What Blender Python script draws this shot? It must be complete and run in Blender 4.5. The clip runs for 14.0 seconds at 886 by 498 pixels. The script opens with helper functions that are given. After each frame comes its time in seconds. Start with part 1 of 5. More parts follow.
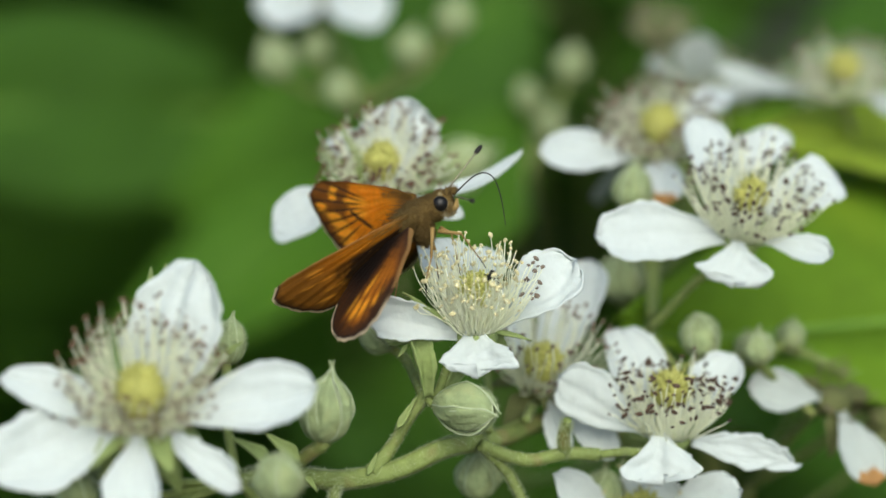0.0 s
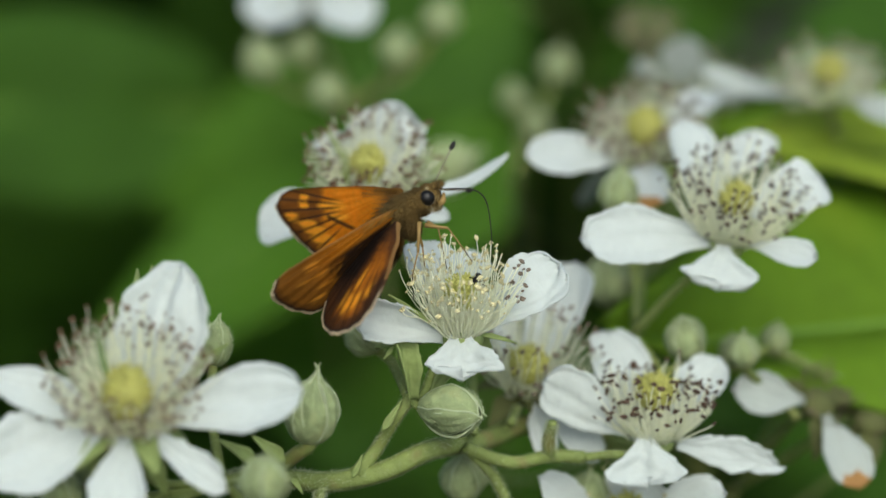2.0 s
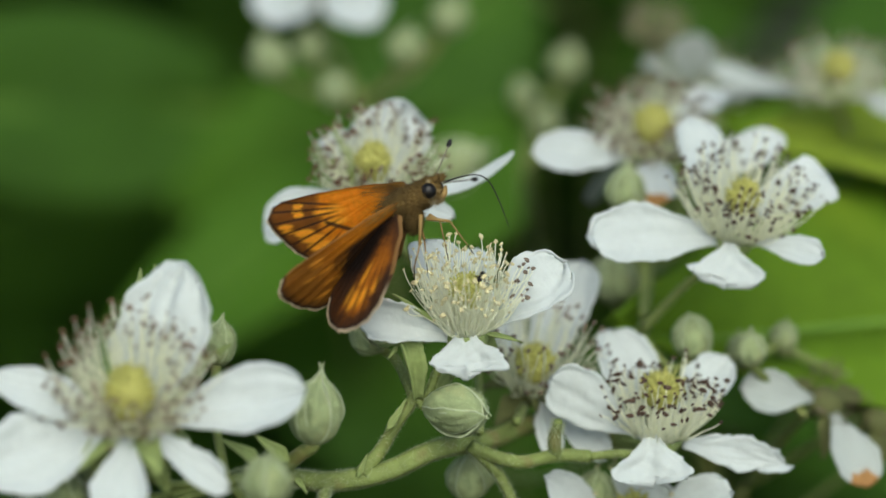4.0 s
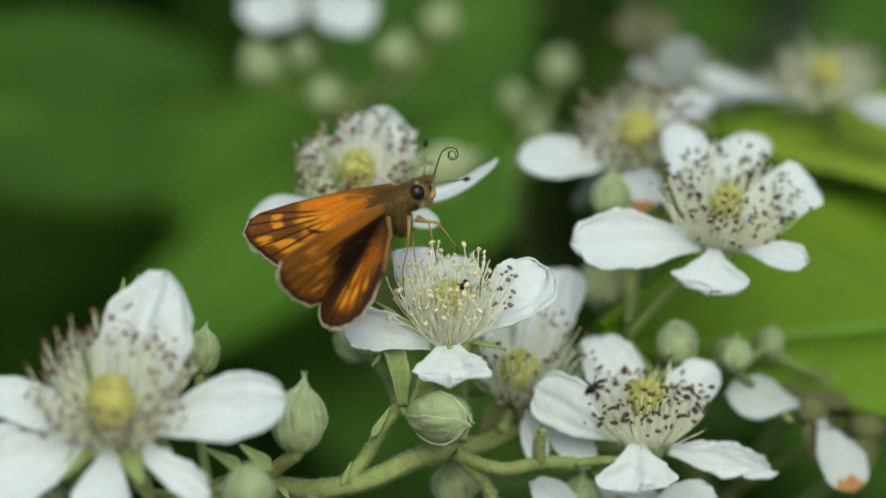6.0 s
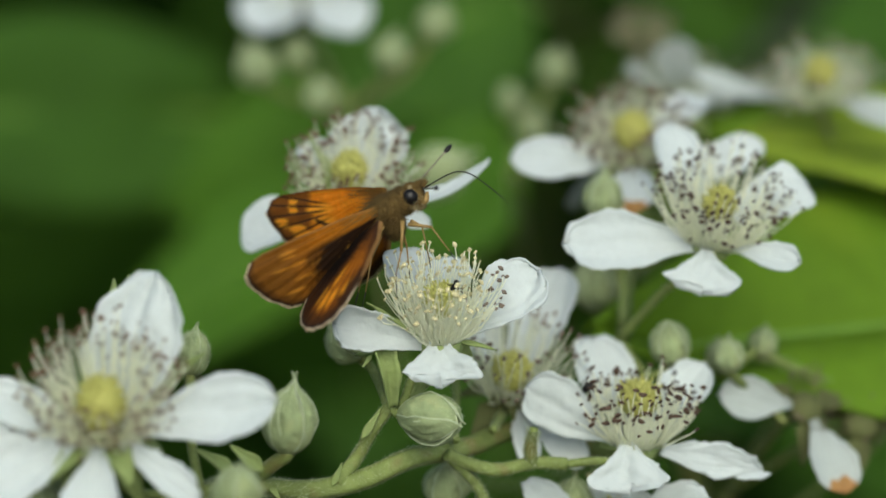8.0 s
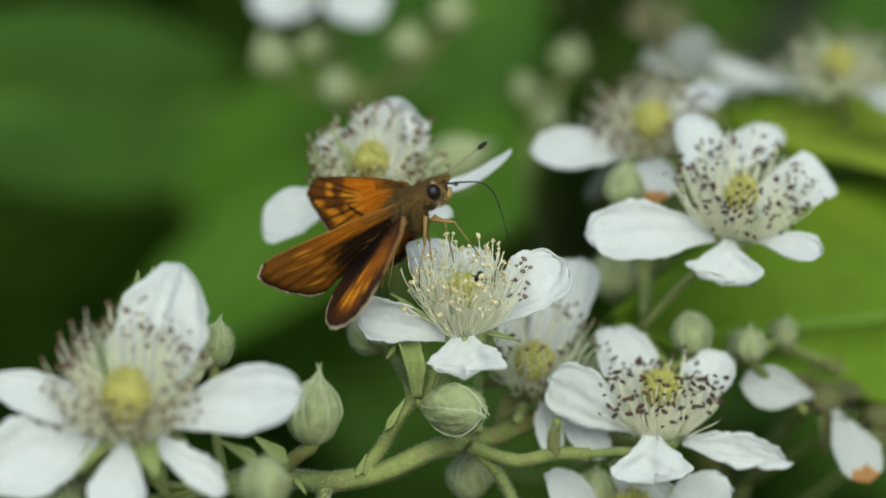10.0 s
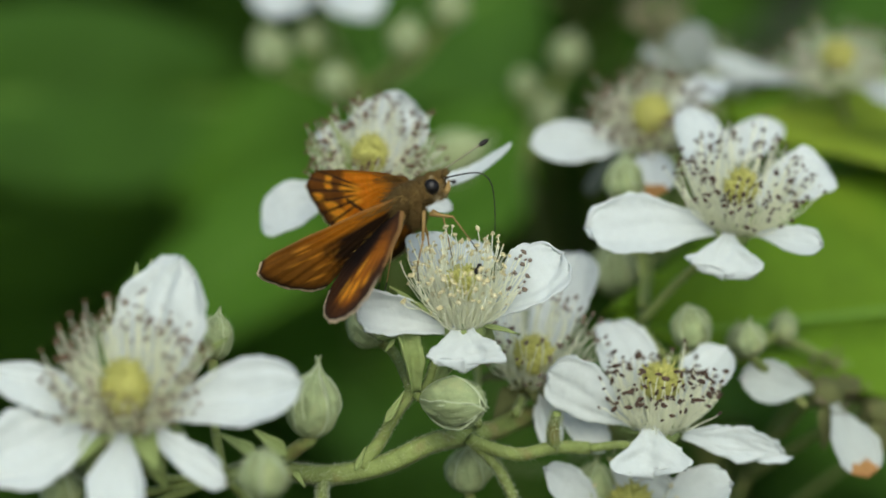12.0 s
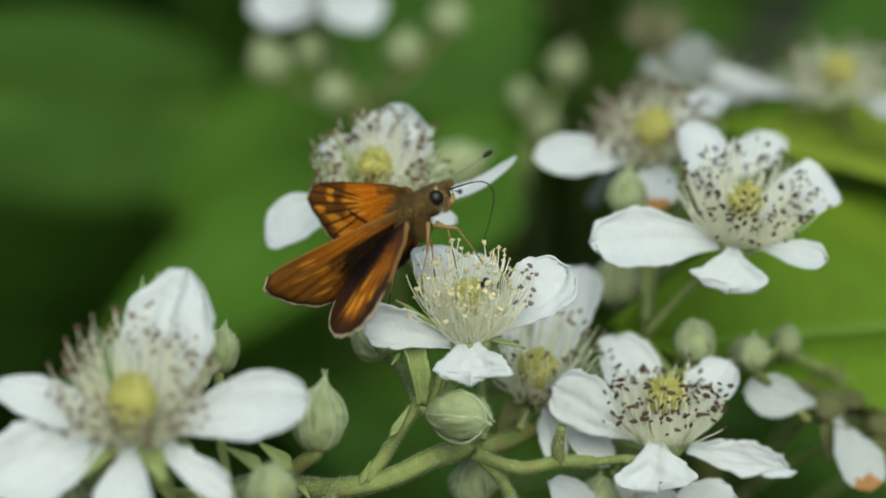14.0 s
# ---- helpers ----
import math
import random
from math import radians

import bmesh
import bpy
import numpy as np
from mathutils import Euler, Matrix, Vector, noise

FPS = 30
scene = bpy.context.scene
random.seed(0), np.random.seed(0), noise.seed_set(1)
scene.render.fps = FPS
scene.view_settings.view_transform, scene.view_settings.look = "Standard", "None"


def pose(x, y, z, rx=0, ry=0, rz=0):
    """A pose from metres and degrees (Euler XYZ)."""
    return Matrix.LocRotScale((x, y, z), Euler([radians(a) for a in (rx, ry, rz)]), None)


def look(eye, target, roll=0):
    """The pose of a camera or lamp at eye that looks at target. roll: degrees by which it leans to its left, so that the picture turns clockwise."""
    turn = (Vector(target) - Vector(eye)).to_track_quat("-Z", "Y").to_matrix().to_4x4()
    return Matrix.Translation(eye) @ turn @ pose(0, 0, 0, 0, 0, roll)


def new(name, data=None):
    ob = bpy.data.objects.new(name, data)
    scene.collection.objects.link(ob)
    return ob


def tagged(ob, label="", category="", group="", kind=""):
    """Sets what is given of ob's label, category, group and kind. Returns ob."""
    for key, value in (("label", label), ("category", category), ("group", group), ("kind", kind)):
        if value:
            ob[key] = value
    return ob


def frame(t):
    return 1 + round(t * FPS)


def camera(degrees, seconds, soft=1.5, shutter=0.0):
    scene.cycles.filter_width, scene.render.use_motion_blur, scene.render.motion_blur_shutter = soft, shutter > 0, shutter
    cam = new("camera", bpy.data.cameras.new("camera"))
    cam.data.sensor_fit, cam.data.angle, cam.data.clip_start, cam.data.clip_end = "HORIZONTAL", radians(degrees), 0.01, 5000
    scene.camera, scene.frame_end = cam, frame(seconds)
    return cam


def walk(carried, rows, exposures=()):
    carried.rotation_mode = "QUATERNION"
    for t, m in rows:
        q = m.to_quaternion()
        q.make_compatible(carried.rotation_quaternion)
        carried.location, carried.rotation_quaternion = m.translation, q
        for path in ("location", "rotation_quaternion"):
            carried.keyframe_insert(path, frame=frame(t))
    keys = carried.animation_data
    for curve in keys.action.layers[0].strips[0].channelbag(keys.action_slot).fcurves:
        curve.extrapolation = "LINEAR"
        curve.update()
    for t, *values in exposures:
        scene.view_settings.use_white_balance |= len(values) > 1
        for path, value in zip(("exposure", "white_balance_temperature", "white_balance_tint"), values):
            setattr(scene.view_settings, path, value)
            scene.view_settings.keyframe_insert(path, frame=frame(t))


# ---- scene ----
# The spray's own space, in millimetres: x across, y away from the eye, z up; it leans 20 degrees forward.
TILT = 20.0
SPRAY = pose(0, 0, 1.0, -TILT, 0, 0)
REACH = 325.7
cam = camera(14.0, 14.0, soft=1.55)
cam.data.dof.use_dof = True
cam.data.dof.focus_distance = 0.3258
cam.data.dof.aperture_fstop = 11.5


def stand(x, y, z, rx, ry, rz):
    """The camera, carried by hand: millimetres off its first place, degrees off its first direction."""
    turn = Matrix.Rotation(radians(rz), 4, "Z") @ Matrix.Rotation(radians(rx), 4, "X") @ Matrix.Rotation(radians(ry), 4, "Y")
    place = Matrix.Translation(Vector((x, y - REACH, z)) * 0.001)
    return SPRAY @ place @ turn @ Matrix.Rotation(radians(90), 4, "X")


STANDS = [
    (0, 0.00, -0.00, 0.00, 0.000, -0.000, -0.000),
    (0.5, 1.16, -0.51, 0.40, -0.133, -0.208, -0.109),
    (1, -0.28, -0.67, 0.45, -0.044, -0.168, -0.305),
    (1.5, -1.09, -1.15, 0.35, -0.020, -0.132, -0.255),
    (2, -0.08, -0.70, 0.56, -0.055, -0.190, -0.237),
    (2.5, 1.26, 0.19, 0.76, -0.004, -0.206, 0.013),
    (3, 2.25, 1.01, 0.80, -0.074, -0.134, 0.178),
    (5.5, 1.95, 0.04, 1.68, -0.182, 0.042, 0.258),
    (6, 5.85, 0.39, 2.19, -0.238, 0.175, 0.608),
    (6.5, 8.54, 0.80, 2.77, -0.327, 0.334, 0.966),
    (7, 9.18, 0.31, 2.96, -0.288, 0.256, 1.153),
    (7.5, 9.50, 0.67, 2.43, -0.232, 0.451, 1.027),
    (8, 8.22, 0.58, 1.99, -0.195, 0.203, 0.882),
    (10.5, 4.60, 0.69, 2.30, -0.407, 0.360, 0.576),
    (11, 4.82, 1.16, 1.27, -0.327, 0.217, 0.599),
    (11.5, 4.73, 1.81, 1.30, -0.366, 0.253, 0.569),
    (12, 4.33, 1.25, 1.47, -0.358, 0.281, 0.562),
    (12.5, 1.76, 0.83, 2.18, -0.461, 0.217, 0.283),
    (13, 0.99, 0.91, 2.01, -0.349, 0.159, 0.052),
    (13.5, -0.08, 1.08, 2.64, -0.340, 0.060, -0.095),
    (14, 0.46, 1.54, 2.31, -0.291, 0.107, -0.025),
]
walk(cam, [(t, stand(*s)) for t, *s in STANDS], exposures=[(0, 0.42, 6500, -2), (0.5, 0.37, 6500, -2), (1.5, 0.17, 6500, -2), (14.0, 0.15, 6500, -2)])

# ---- light ----
world = bpy.data.worlds.new("sky")
scene.world = world
world.use_nodes = True
sky = world.node_tree.nodes.new("ShaderNodeTexSky")
sky.sky_type, sky.sun_disc = "NISHITA", False
sky.air_density, sky.dust_density, sky.ozone_density = 1.0, 3.5, 1.0
sky.sun_elevation, sky.sun_rotation = radians(49), radians(172)
backing = world.node_tree.nodes["Background"]
backing.inputs["Strength"].default_value = 0.15
world.node_tree.links.new(sky.outputs[0], backing.inputs["Color"])
sun = new("sun", bpy.data.lights.new("sun", "SUN"))
sun.data.energy, sun.data.angle, sun.data.color = 1.6, radians(55), (0.99, 0.98, 0.95)
sun.matrix_world = look((0.2, -1.5, 2.75), (0, 0, 1.0))


# ---- materials ----
def material(name, colour, rough=0.6, translucent=0.0, spots=None, scale=900.0, vary=0.12, bump=0.0, bump_scale=1500.0,
             pigment="", spec=0.3, glow_tint=None):
    """A surface with two scales of variation, fine relief and, for thin plant tissue, light that comes through."""
    mat = bpy.data.materials.new(name)
    mat.use_nodes = True
    nt = mat.node_tree
    n, link = nt.nodes, nt.links.new
    bsdf = n["Principled BSDF"]
    bsdf.inputs["Roughness"].default_value = rough
    bsdf.inputs["Specular IOR Level"].default_value = spec
    co = n.new("ShaderNodeTexCoord")
    src = co.outputs["Object"]
    big = n.new("ShaderNodeTexNoise")
    big.inputs["Scale"].default_value, big.inputs["Detail"].default_value = scale * 0.22, 3
    fine = n.new("ShaderNodeTexNoise")
    fine.inputs["Scale"].default_value, fine.inputs["Detail"].default_value = scale, 4
    link(src, big.inputs["Vector"]), link(src, fine.inputs["Vector"])
    add = n.new("ShaderNodeMath")
    add.operation = "ADD"
    link(big.outputs["Fac"], add.inputs[0]), link(fine.outputs["Fac"], add.inputs[1])
    rng = n.new("ShaderNodeMapRange")
    rng.inputs["From Min"].default_value, rng.inputs["From Max"].default_value = 0.6, 1.4
    rng.inputs["To Min"].default_value, rng.inputs["To Max"].default_value = 1 - vary, 1 + vary
    link(add.outputs[0], rng.inputs["Value"])
    mul = n.new("ShaderNodeVectorMath")
    mul.operation = "SCALE"
    if pigment:
        at = n.new("ShaderNodeAttribute")
        at.attribute_name = pigment
        link(at.outputs["Color"], mul.inputs[0])
    else:
        mul.inputs[0].default_value = colour
    link(rng.outputs[0], mul.inputs["Scale"])
    out = mul.outputs[0]
    if spots:
        tint, amount, size = spots
        sp = n.new("ShaderNodeTexNoise")
        sp.inputs["Scale"].default_value, sp.inputs["Detail"].default_value = size, 2
        link(src, sp.inputs["Vector"])
        ramp = n.new("ShaderNodeMapRange")
        ramp.inputs["From Min"].default_value, ramp.inputs["From Max"].default_value = 0.56, 0.72
        ramp.inputs["To Max"].default_value = amount
        link(sp.outputs["Fac"], ramp.inputs["Value"])
        mix = n.new("ShaderNodeMix")
        mix.data_type = "RGBA"
        link(ramp.outputs[0], mix.inputs["Factor"])
        link(out, mix.inputs["A"])
        mix.inputs["B"].default_value = (*tint, 1)
        out = mix.outputs["Result"]
    link(out, bsdf.inputs["Base Color"])
    if bump:
        rel = n.new("ShaderNodeTexNoise")
        rel.inputs["Scale"].default_value, rel.inputs["Detail"].default_value = bump_scale, 4
        link(src, rel.inputs["Vector"])
        bp = n.new("ShaderNodeBump")
        bp.inputs["Strength"].default_value, bp.inputs["Distance"].default_value = bump, 0.0004
        link(rel.outputs["Fac"], bp.inputs["Height"])
        link(bp.outputs[0], bsdf.inputs["Normal"])
    if translucent:
        tr = n.new("ShaderNodeBsdfTranslucent")
        if glow_tint:
            tint = n.new("ShaderNodeVectorMath")
            tint.operation = "MULTIPLY"
            tint.inputs[1].default_value = glow_tint
            link(out, tint.inputs[0])
            link(tint.outputs[0], tr.inputs["Color"])
        else:
            link(out, tr.inputs["Color"])
        ms = n.new("ShaderNodeMixShader")
        ms.inputs[0].default_value = translucent
        link(bsdf.outputs[0], ms.inputs[1]), link(tr.outputs[0], ms.inputs[2])
        link(ms.outputs[0], n["Material Output"].inputs["Surface"])
    return mat


PETAL = material("petal", (0.625, 0.668, 0.662), 0.55, 0.3, scale=1100, vary=0.06, bump=0.8, bump_scale=700)
# Ageing petals; the lower tone also carries the dimness of petals further back.
PETAL_OLD_DIM = material("petal_old_dim", (0.50, 0.54, 0.51), 0.6, 0.3, scale=700, vary=0.08, bump=0.5, bump_scale=700)
WITHERED = material("withered_edge", (0.36, 0.19, 0.065), 0.7, 0.2, scale=900, vary=0.25, bump=0.5)
FILAMENT = material("filament", (0.90, 0.91, 0.75), 0.5, 0.4, vary=0.08)
THREAD_DRY = material("thread_dry", (0.50, 0.47, 0.28), 0.7, 0.2, vary=0.2)
THREAD_SPENT = material("thread_spent", (0.15, 0.14, 0.06), 0.7, 0.1, vary=0.25)
ANTHER_BROWN = material("anther_brown", (0.07, 0.042, 0.028), 0.75, vary=0.45, scale=1500)
ANTHER_RUST = material("anther_rust", (0.125, 0.07, 0.042), 0.75, vary=0.45, scale=1500)
ANTHER_GREY = material("anther_grey", (0.16, 0.12, 0.09), 0.75, vary=0.4, scale=1500)
ANTHER_CREAM = material("anther_cream", (0.58, 0.52, 0.30), 0.7, vary=0.2, scale=1500)
PISTIL = material("pistil", (0.55, 0.54, 0.16), 0.5, 0.3, vary=0.18, scale=1200, bump=0.4)
SEPAL = material("sepal", (0.29, 0.36, 0.13), 0.75, 0.25, vary=0.22, scale=900, bump=0.6)
SEPAL_DRY = material("sepal_dry", (0.11, 0.12, 0.042), 0.8, 0.2, vary=0.3, scale=900, bump=0.6)
BUD = material("bud", (0.28, 0.335, 0.165), 0.8, 0.15, spots=((0.38, 0.33, 0.15), 0.3, 420), vary=0.3, scale=900, bump=0.9, bump_scale=1100)
STEM = material("stem", (0.165, 0.205, 0.058), 0.65, 0.0, spots=((0.20, 0.15, 0.06), 0.6, 380), vary=0.3, scale=800, bump=0.6)
DOWN = material("down", (0.50, 0.56, 0.36), 0.7, 0.3, vary=0.1)
LEAF = material("leaf", (0.052, 0.122, 0.014), 0.6, 0.35, spec=0.15, spots=((0.066, 0.15, 0.008), 0.6, 60), vary=0.2, scale=260, bump=0.5,
                bump_scale=400, glow_tint=(1.15, 1.35, 0.35))
LEAF_YOUNG = material("leaf_young", (0.14, 0.25, 0.017), 0.6, 0.4, spec=0.15, spots=((0.22, 0.31, 0.025), 0.7, 45), vary=0.18, scale=260,
                      bump=0.5, bump_scale=400, glow_tint=(1.5, 1.3, 0.5))
LEAF_MID = material("leaf_mid", (0.076, 0.174, 0.014), 0.6, 0.35, spec=0.15, spots=((0.092, 0.19, 0.010), 0.6, 60), vary=0.2, scale=260, bump=0.5,
                    bump_scale=400, glow_tint=(1.15, 1.35, 0.35))
# LEAF_YOUNG made brighter and yellower: light on the upper blade, put into its colour.
LEAF_LIT = material("leaf_lit", (0.25, 0.34, 0.035), 0.6, 0.4, spec=0.15, spots=((0.22, 0.34, 0.03), 0.7, 45), vary=0.18, scale=260,
                     bump=0.5, bump_scale=400, glow_tint=(1.5, 1.3, 0.5))
LEAF_RIB = material("leaf_rib", (0.14, 0.25, 0.035), 0.6, vary=0.15)
SOIL = material("soil", (0.022, 0.02, 0.012), 0.95, vary=0.5, scale=9, bump=1.0, bump_scale=30, spots=((0.035, 0.07, 0.015), 0.85, 16))
WING = material("wing", (0.5, 0.2, 0.02), 0.6, 0.5, vary=0.16, scale=2600, bump=0.3, bump_scale=5000, pigment="pigment", spec=0.25)
FUR = material("fur", (0.155, 0.097, 0.028), 0.85, vary=0.35, scale=1800, bump=0.8, bump_scale=3500)
FUR_RUST = material("fur_rust", (0.34, 0.165, 0.028), 0.85, vary=0.3, scale=1800)
FUR_PALE = material("fur_pale", (0.30, 0.235, 0.125), 0.85, vary=0.25, scale=1800)
EYE = material("eye", (0.006, 0.005, 0.005), 0.28, vary=0.1, spec=0.25)
LEG = material("leg", (0.26, 0.165, 0.055), 0.6, vary=0.25, scale=2000)
ANTENNA_DARK = material("antenna_dark", (0.015, 0.012, 0.010), 0.5, vary=0.3)
ANTENNA_PALE = material("antenna_pale", (0.60, 0.53, 0.36), 0.6, vary=0.2)


# ---- building ----
def V(x, y, z):
    return Vector((x, y, z))


def thing(name, at_mm, label, category, group="", kind=""):
    ob = new(name)
    ob.empty_display_size = 0.002
    ob.matrix_world = SPRAY @ Matrix.Translation(at_mm * 0.001)
    return tagged(ob, label, category, group, kind)


def mesh_of(name, verts, faces, mat, smooth=True):
    me = bpy.data.meshes.new(name)
    me.from_pydata([tuple(c * 0.001 for c in v) for v in verts], [], faces)
    me.materials.append(mat)
    if smooth:
        me.polygons.foreach_set("use_smooth", [True] * len(me.polygons))
    me.update()
    return me


def part(name, shape, mat, parent, label="", kind="", smooth=True):
    """Links (verts, faces) in the parent's millimetres as one mesh under it."""
    ob = new(name, mesh_of(name, shape[0], shape[1], mat, smooth))
    ob.parent = parent
    return tagged(ob, label, kind=kind)


def join(shapes):
    verts, faces = [], []
    for v, f in shapes:
        k = len(verts)
        verts += list(v)
        faces += [tuple(i + k for i in q) for q in f]
    return verts, faces


def frame_of(d):
    d = d.normalized()
    up = V(0, 0, 1) if abs(d.z) < 0.9 else V(1, 0, 0)
    s = d.cross(up).normalized()
    return s, s.cross(d).normalized(), d


def spline(points, n):
    """A smooth line through the points, n spans between neighbours."""
    p = [2 * points[0] - points[1], *points, 2 * points[-1] - points[-2]]
    out = []
    for i in range(1, len(p) - 2):
        a, b, c, d = p[i - 1:i + 3]
        for k in range(n):
            t = k / n
            out.append(0.5 * ((2 * b) + (c - a) * t + (2 * a - 5 * b + 4 * c - d) * t * t + (3 * b - a - 3 * c + d) * t ** 3))
    return out + [points[-1]]


def tube(line, radii, sides=8, ribs=0.0):
    """A round rod along a line, closed at both ends. radii: one number, or several along it; ribs: depth of five ridges."""
    if not isinstance(radii, (list, tuple)):
        radii = (radii, radii)
    n = len(line)
    verts, faces = [], []
    s = None
    for i, p in enumerate(line):
        d = (line[min(i + 1, n - 1)] - line[max(i - 1, 0)]).normalized()
        if s is None:
            s = frame_of(d)[0]
        s = (s - d * s.dot(d)).normalized()
        u = d.cross(s)
        f = i / (n - 1) * (len(radii) - 1)
        k = min(int(f), len(radii) - 2)
        r = radii[k] + (radii[k + 1] - radii[k]) * (f - k)
        for j in range(sides):
            a = math.tau * j / sides
            swell = 1 + ribs * (math.cos(5 * a) + 0.6 * noise.noise(p * 0.35 + V(a, 0, 0))) if ribs else 1
            verts.append(p + (s * math.cos(a) + u * math.sin(a)) * r * swell)
    for i in range(n - 1):
        for j in range(sides):
            k = (j + 1) % sides
            faces.append((i * sides + j, i * sides + k, (i + 1) * sides + k, (i + 1) * sides + j))
    faces += [tuple(range(sides))[::-1], tuple(range((n - 1) * sides, n * sides))]
    return verts, faces


def ball(c, axis, length, wide, rings=6, sides=8, taper=0.0, deep=None):
    """An egg round c along axis; taper > 0 thins its far end."""
    s, u, d = frame_of(axis)
    deep = wide if deep is None else deep
    verts, faces = [c - d * length], []
    for i in range(1, rings):
        a = math.pi * i / rings
        k = math.sin(a) * (1 - taper * (0.5 - 0.5 * math.cos(a)))
        for j in range(sides):
            b = math.tau * j / sides
            verts.append(c - d * length * math.cos(a) + (s * math.cos(b) * wide + u * math.sin(b) * deep) * k)
    verts.append(c + d * length)
    for j in range(sides):
        k = (j + 1) % sides
        faces.append((0, 1 + k, 1 + j))
        faces.append((len(verts) - 1, 1 + (rings - 2) * sides + j, 1 + (rings - 2) * sides + k))
        for i in range(rings - 2):
            o = 1 + i * sides
            faces.append((o + j, o + k, o + sides + k, o + sides + j))
    return verts, faces


def sheet(grid, thick):
    """A thin skin of that thickness over a grid of points, closed round its edge."""
    m, n = len(grid), len(grid[0])
    flat = [p for row in grid for p in row]
    normals = []
    for i in range(m):
        for j in range(n):
            a = grid[min(i + 1, m - 1)][j] - grid[max(i - 1, 0)][j]
            b = grid[i][min(j + 1, n - 1)] - grid[i][max(j - 1, 0)]
            c = a.cross(b)
            normals.append(c.normalized() if c.length > 1e-9 else V(0, 0, 1))
    verts = [p + q * thick / 2 for p, q in zip(flat, normals)] + [p - q * thick / 2 for p, q in zip(flat, normals)]
    k = m * n
    faces = []
    for i in range(m - 1):
        for j in range(n - 1):
            a, b, c, d = i * n + j, i * n + j + 1, (i + 1) * n + j + 1, (i + 1) * n + j
            faces += [(a, d, c, b), (k + a, k + b, k + c, k + d)]
    edge = [j for j in range(n)] + [i * n + n - 1 for i in range(1, m)] + [(m - 1) * n + j for j in range(n - 2, -1, -1)] + [i * n for i in range(m - 2, 0, -1)]
    for a, b in zip(edge, edge[1:] + edge[:1]):
        faces.append((a, b, k + b, k + a))
    return verts, faces


def hairs(line, radius, rng, count, length, thick=0.018):
    """Short down and small prickles along a stalk."""
    out = []
    for _ in range(count):
        i = rng.randrange(len(line) - 1)
        p = line[i].lerp(line[i + 1], rng.random())
        s, u, d = frame_of(line[i + 1] - line[i])
        a = rng.random() * math.tau
        o = s * math.cos(a) + u * math.sin(a)
        q = p + o * radius * 0.9
        e = q + (o + d * rng.uniform(-0.5, 0.3)) * length * rng.uniform(0.5, 1.2)
        w = d.cross(o) * thick
        out.append(([q + w, q - w, q + d * thick * 1.5, e], [(0, 1, 3), (1, 2, 3), (2, 0, 3)]))
    return join(out)


# ---- flowers ----
def petal_shape(base, tip, wide, face, rng, bulge=1.2, cup=0.12, fan=False, ruffle=0.3, notch=0.0, lance=False, peak=0.0, ragged=1.0, claw=0.2, blunt=2.6, rows=32, cols=21):
    """One petal: a narrow claw at the base, broad and rounded beyond it, creased and wavy at the rim."""
    way = tip - base
    face = (face - way.normalized() * face.dot(way.normalized())).normalized()
    mid = base + way * 0.5 + face * bulge
    seed = V(rng.uniform(0, 50), rng.uniform(0, 50), rng.uniform(0, 50))
    peak = peak or (0.88 if fan else 0.3 if lance else 0.66)
    grid = []
    for i in range(rows):
        t = i / (rows - 1)
        s = t ** 0.9
        c = base * (1 - s) ** 2 + mid * 2 * s * (1 - s) + tip * s * s
        d = ((mid - base) * (1 - s) + (tip - mid) * s).normalized()
        side = d.cross(face).normalized()
        up = side.cross(d).normalized()
        rise = min(1.0, s / peak)
        p = claw + (1 - claw) * (rise ** 1.5 if fan else rise * rise * (3 - 2 * rise))
        if s > peak:
            q = (s - peak) / (1 - peak)
            p *= (1 - q) ** 0.9 * 0.97 + 0.03 if lance else math.sqrt(max(0.0, 1 - q ** (4.5 if fan else blunt))) * 0.97 + 0.03
        row = []
        for j in range(cols):
            x = -1 + 2 * j / (cols - 1)
            n1 = noise.noise(seed + V(s * 2.2, x * 1.6, 0))
            n2 = noise.noise(seed + V(s * 5.5, x * 4.0, 7))
            rim = noise.noise(seed + V(s * 4.0 + x * 2.0, 3, 3)) * 0.6 + noise.noise(seed + V(s * 10 + x * 5, 9, 3)) * 0.45 + noise.noise(seed + V(s * 22 + x * 11, 5, 6)) * 0.25
            rim *= ragged
            half = wide / 2 * p * (1 + (0.05 if lance else 0.2) * rim * abs(x) * min(1, s * 3))
            lift = -cup * wide * (x * x) * p * (-1) + ruffle * wide * 0.16 * (n1 + 0.45 * n2) * min(1, s * 2)
            lift += ruffle * 0.5 * rim * abs(x) ** 3 * min(1, s * 2)
            back = -notch * wide * math.exp(-(x / 0.25) ** 2) * max(0, (s - 0.75) / 0.25)
            crease = (0.0 if fan else 0.022) * wide * abs(math.sin(x * 4.5 + n1)) * min(1, s * 2) * (not lance)
            row.append(c + side * half * x + up * (lift + crease) + d * (back + rim * (0.0 if lance else 1.0 if fan else 0.6) * max(0, s - 0.7) / 0.3))
        grid.append(row)
    return sheet(grid, 0.13)


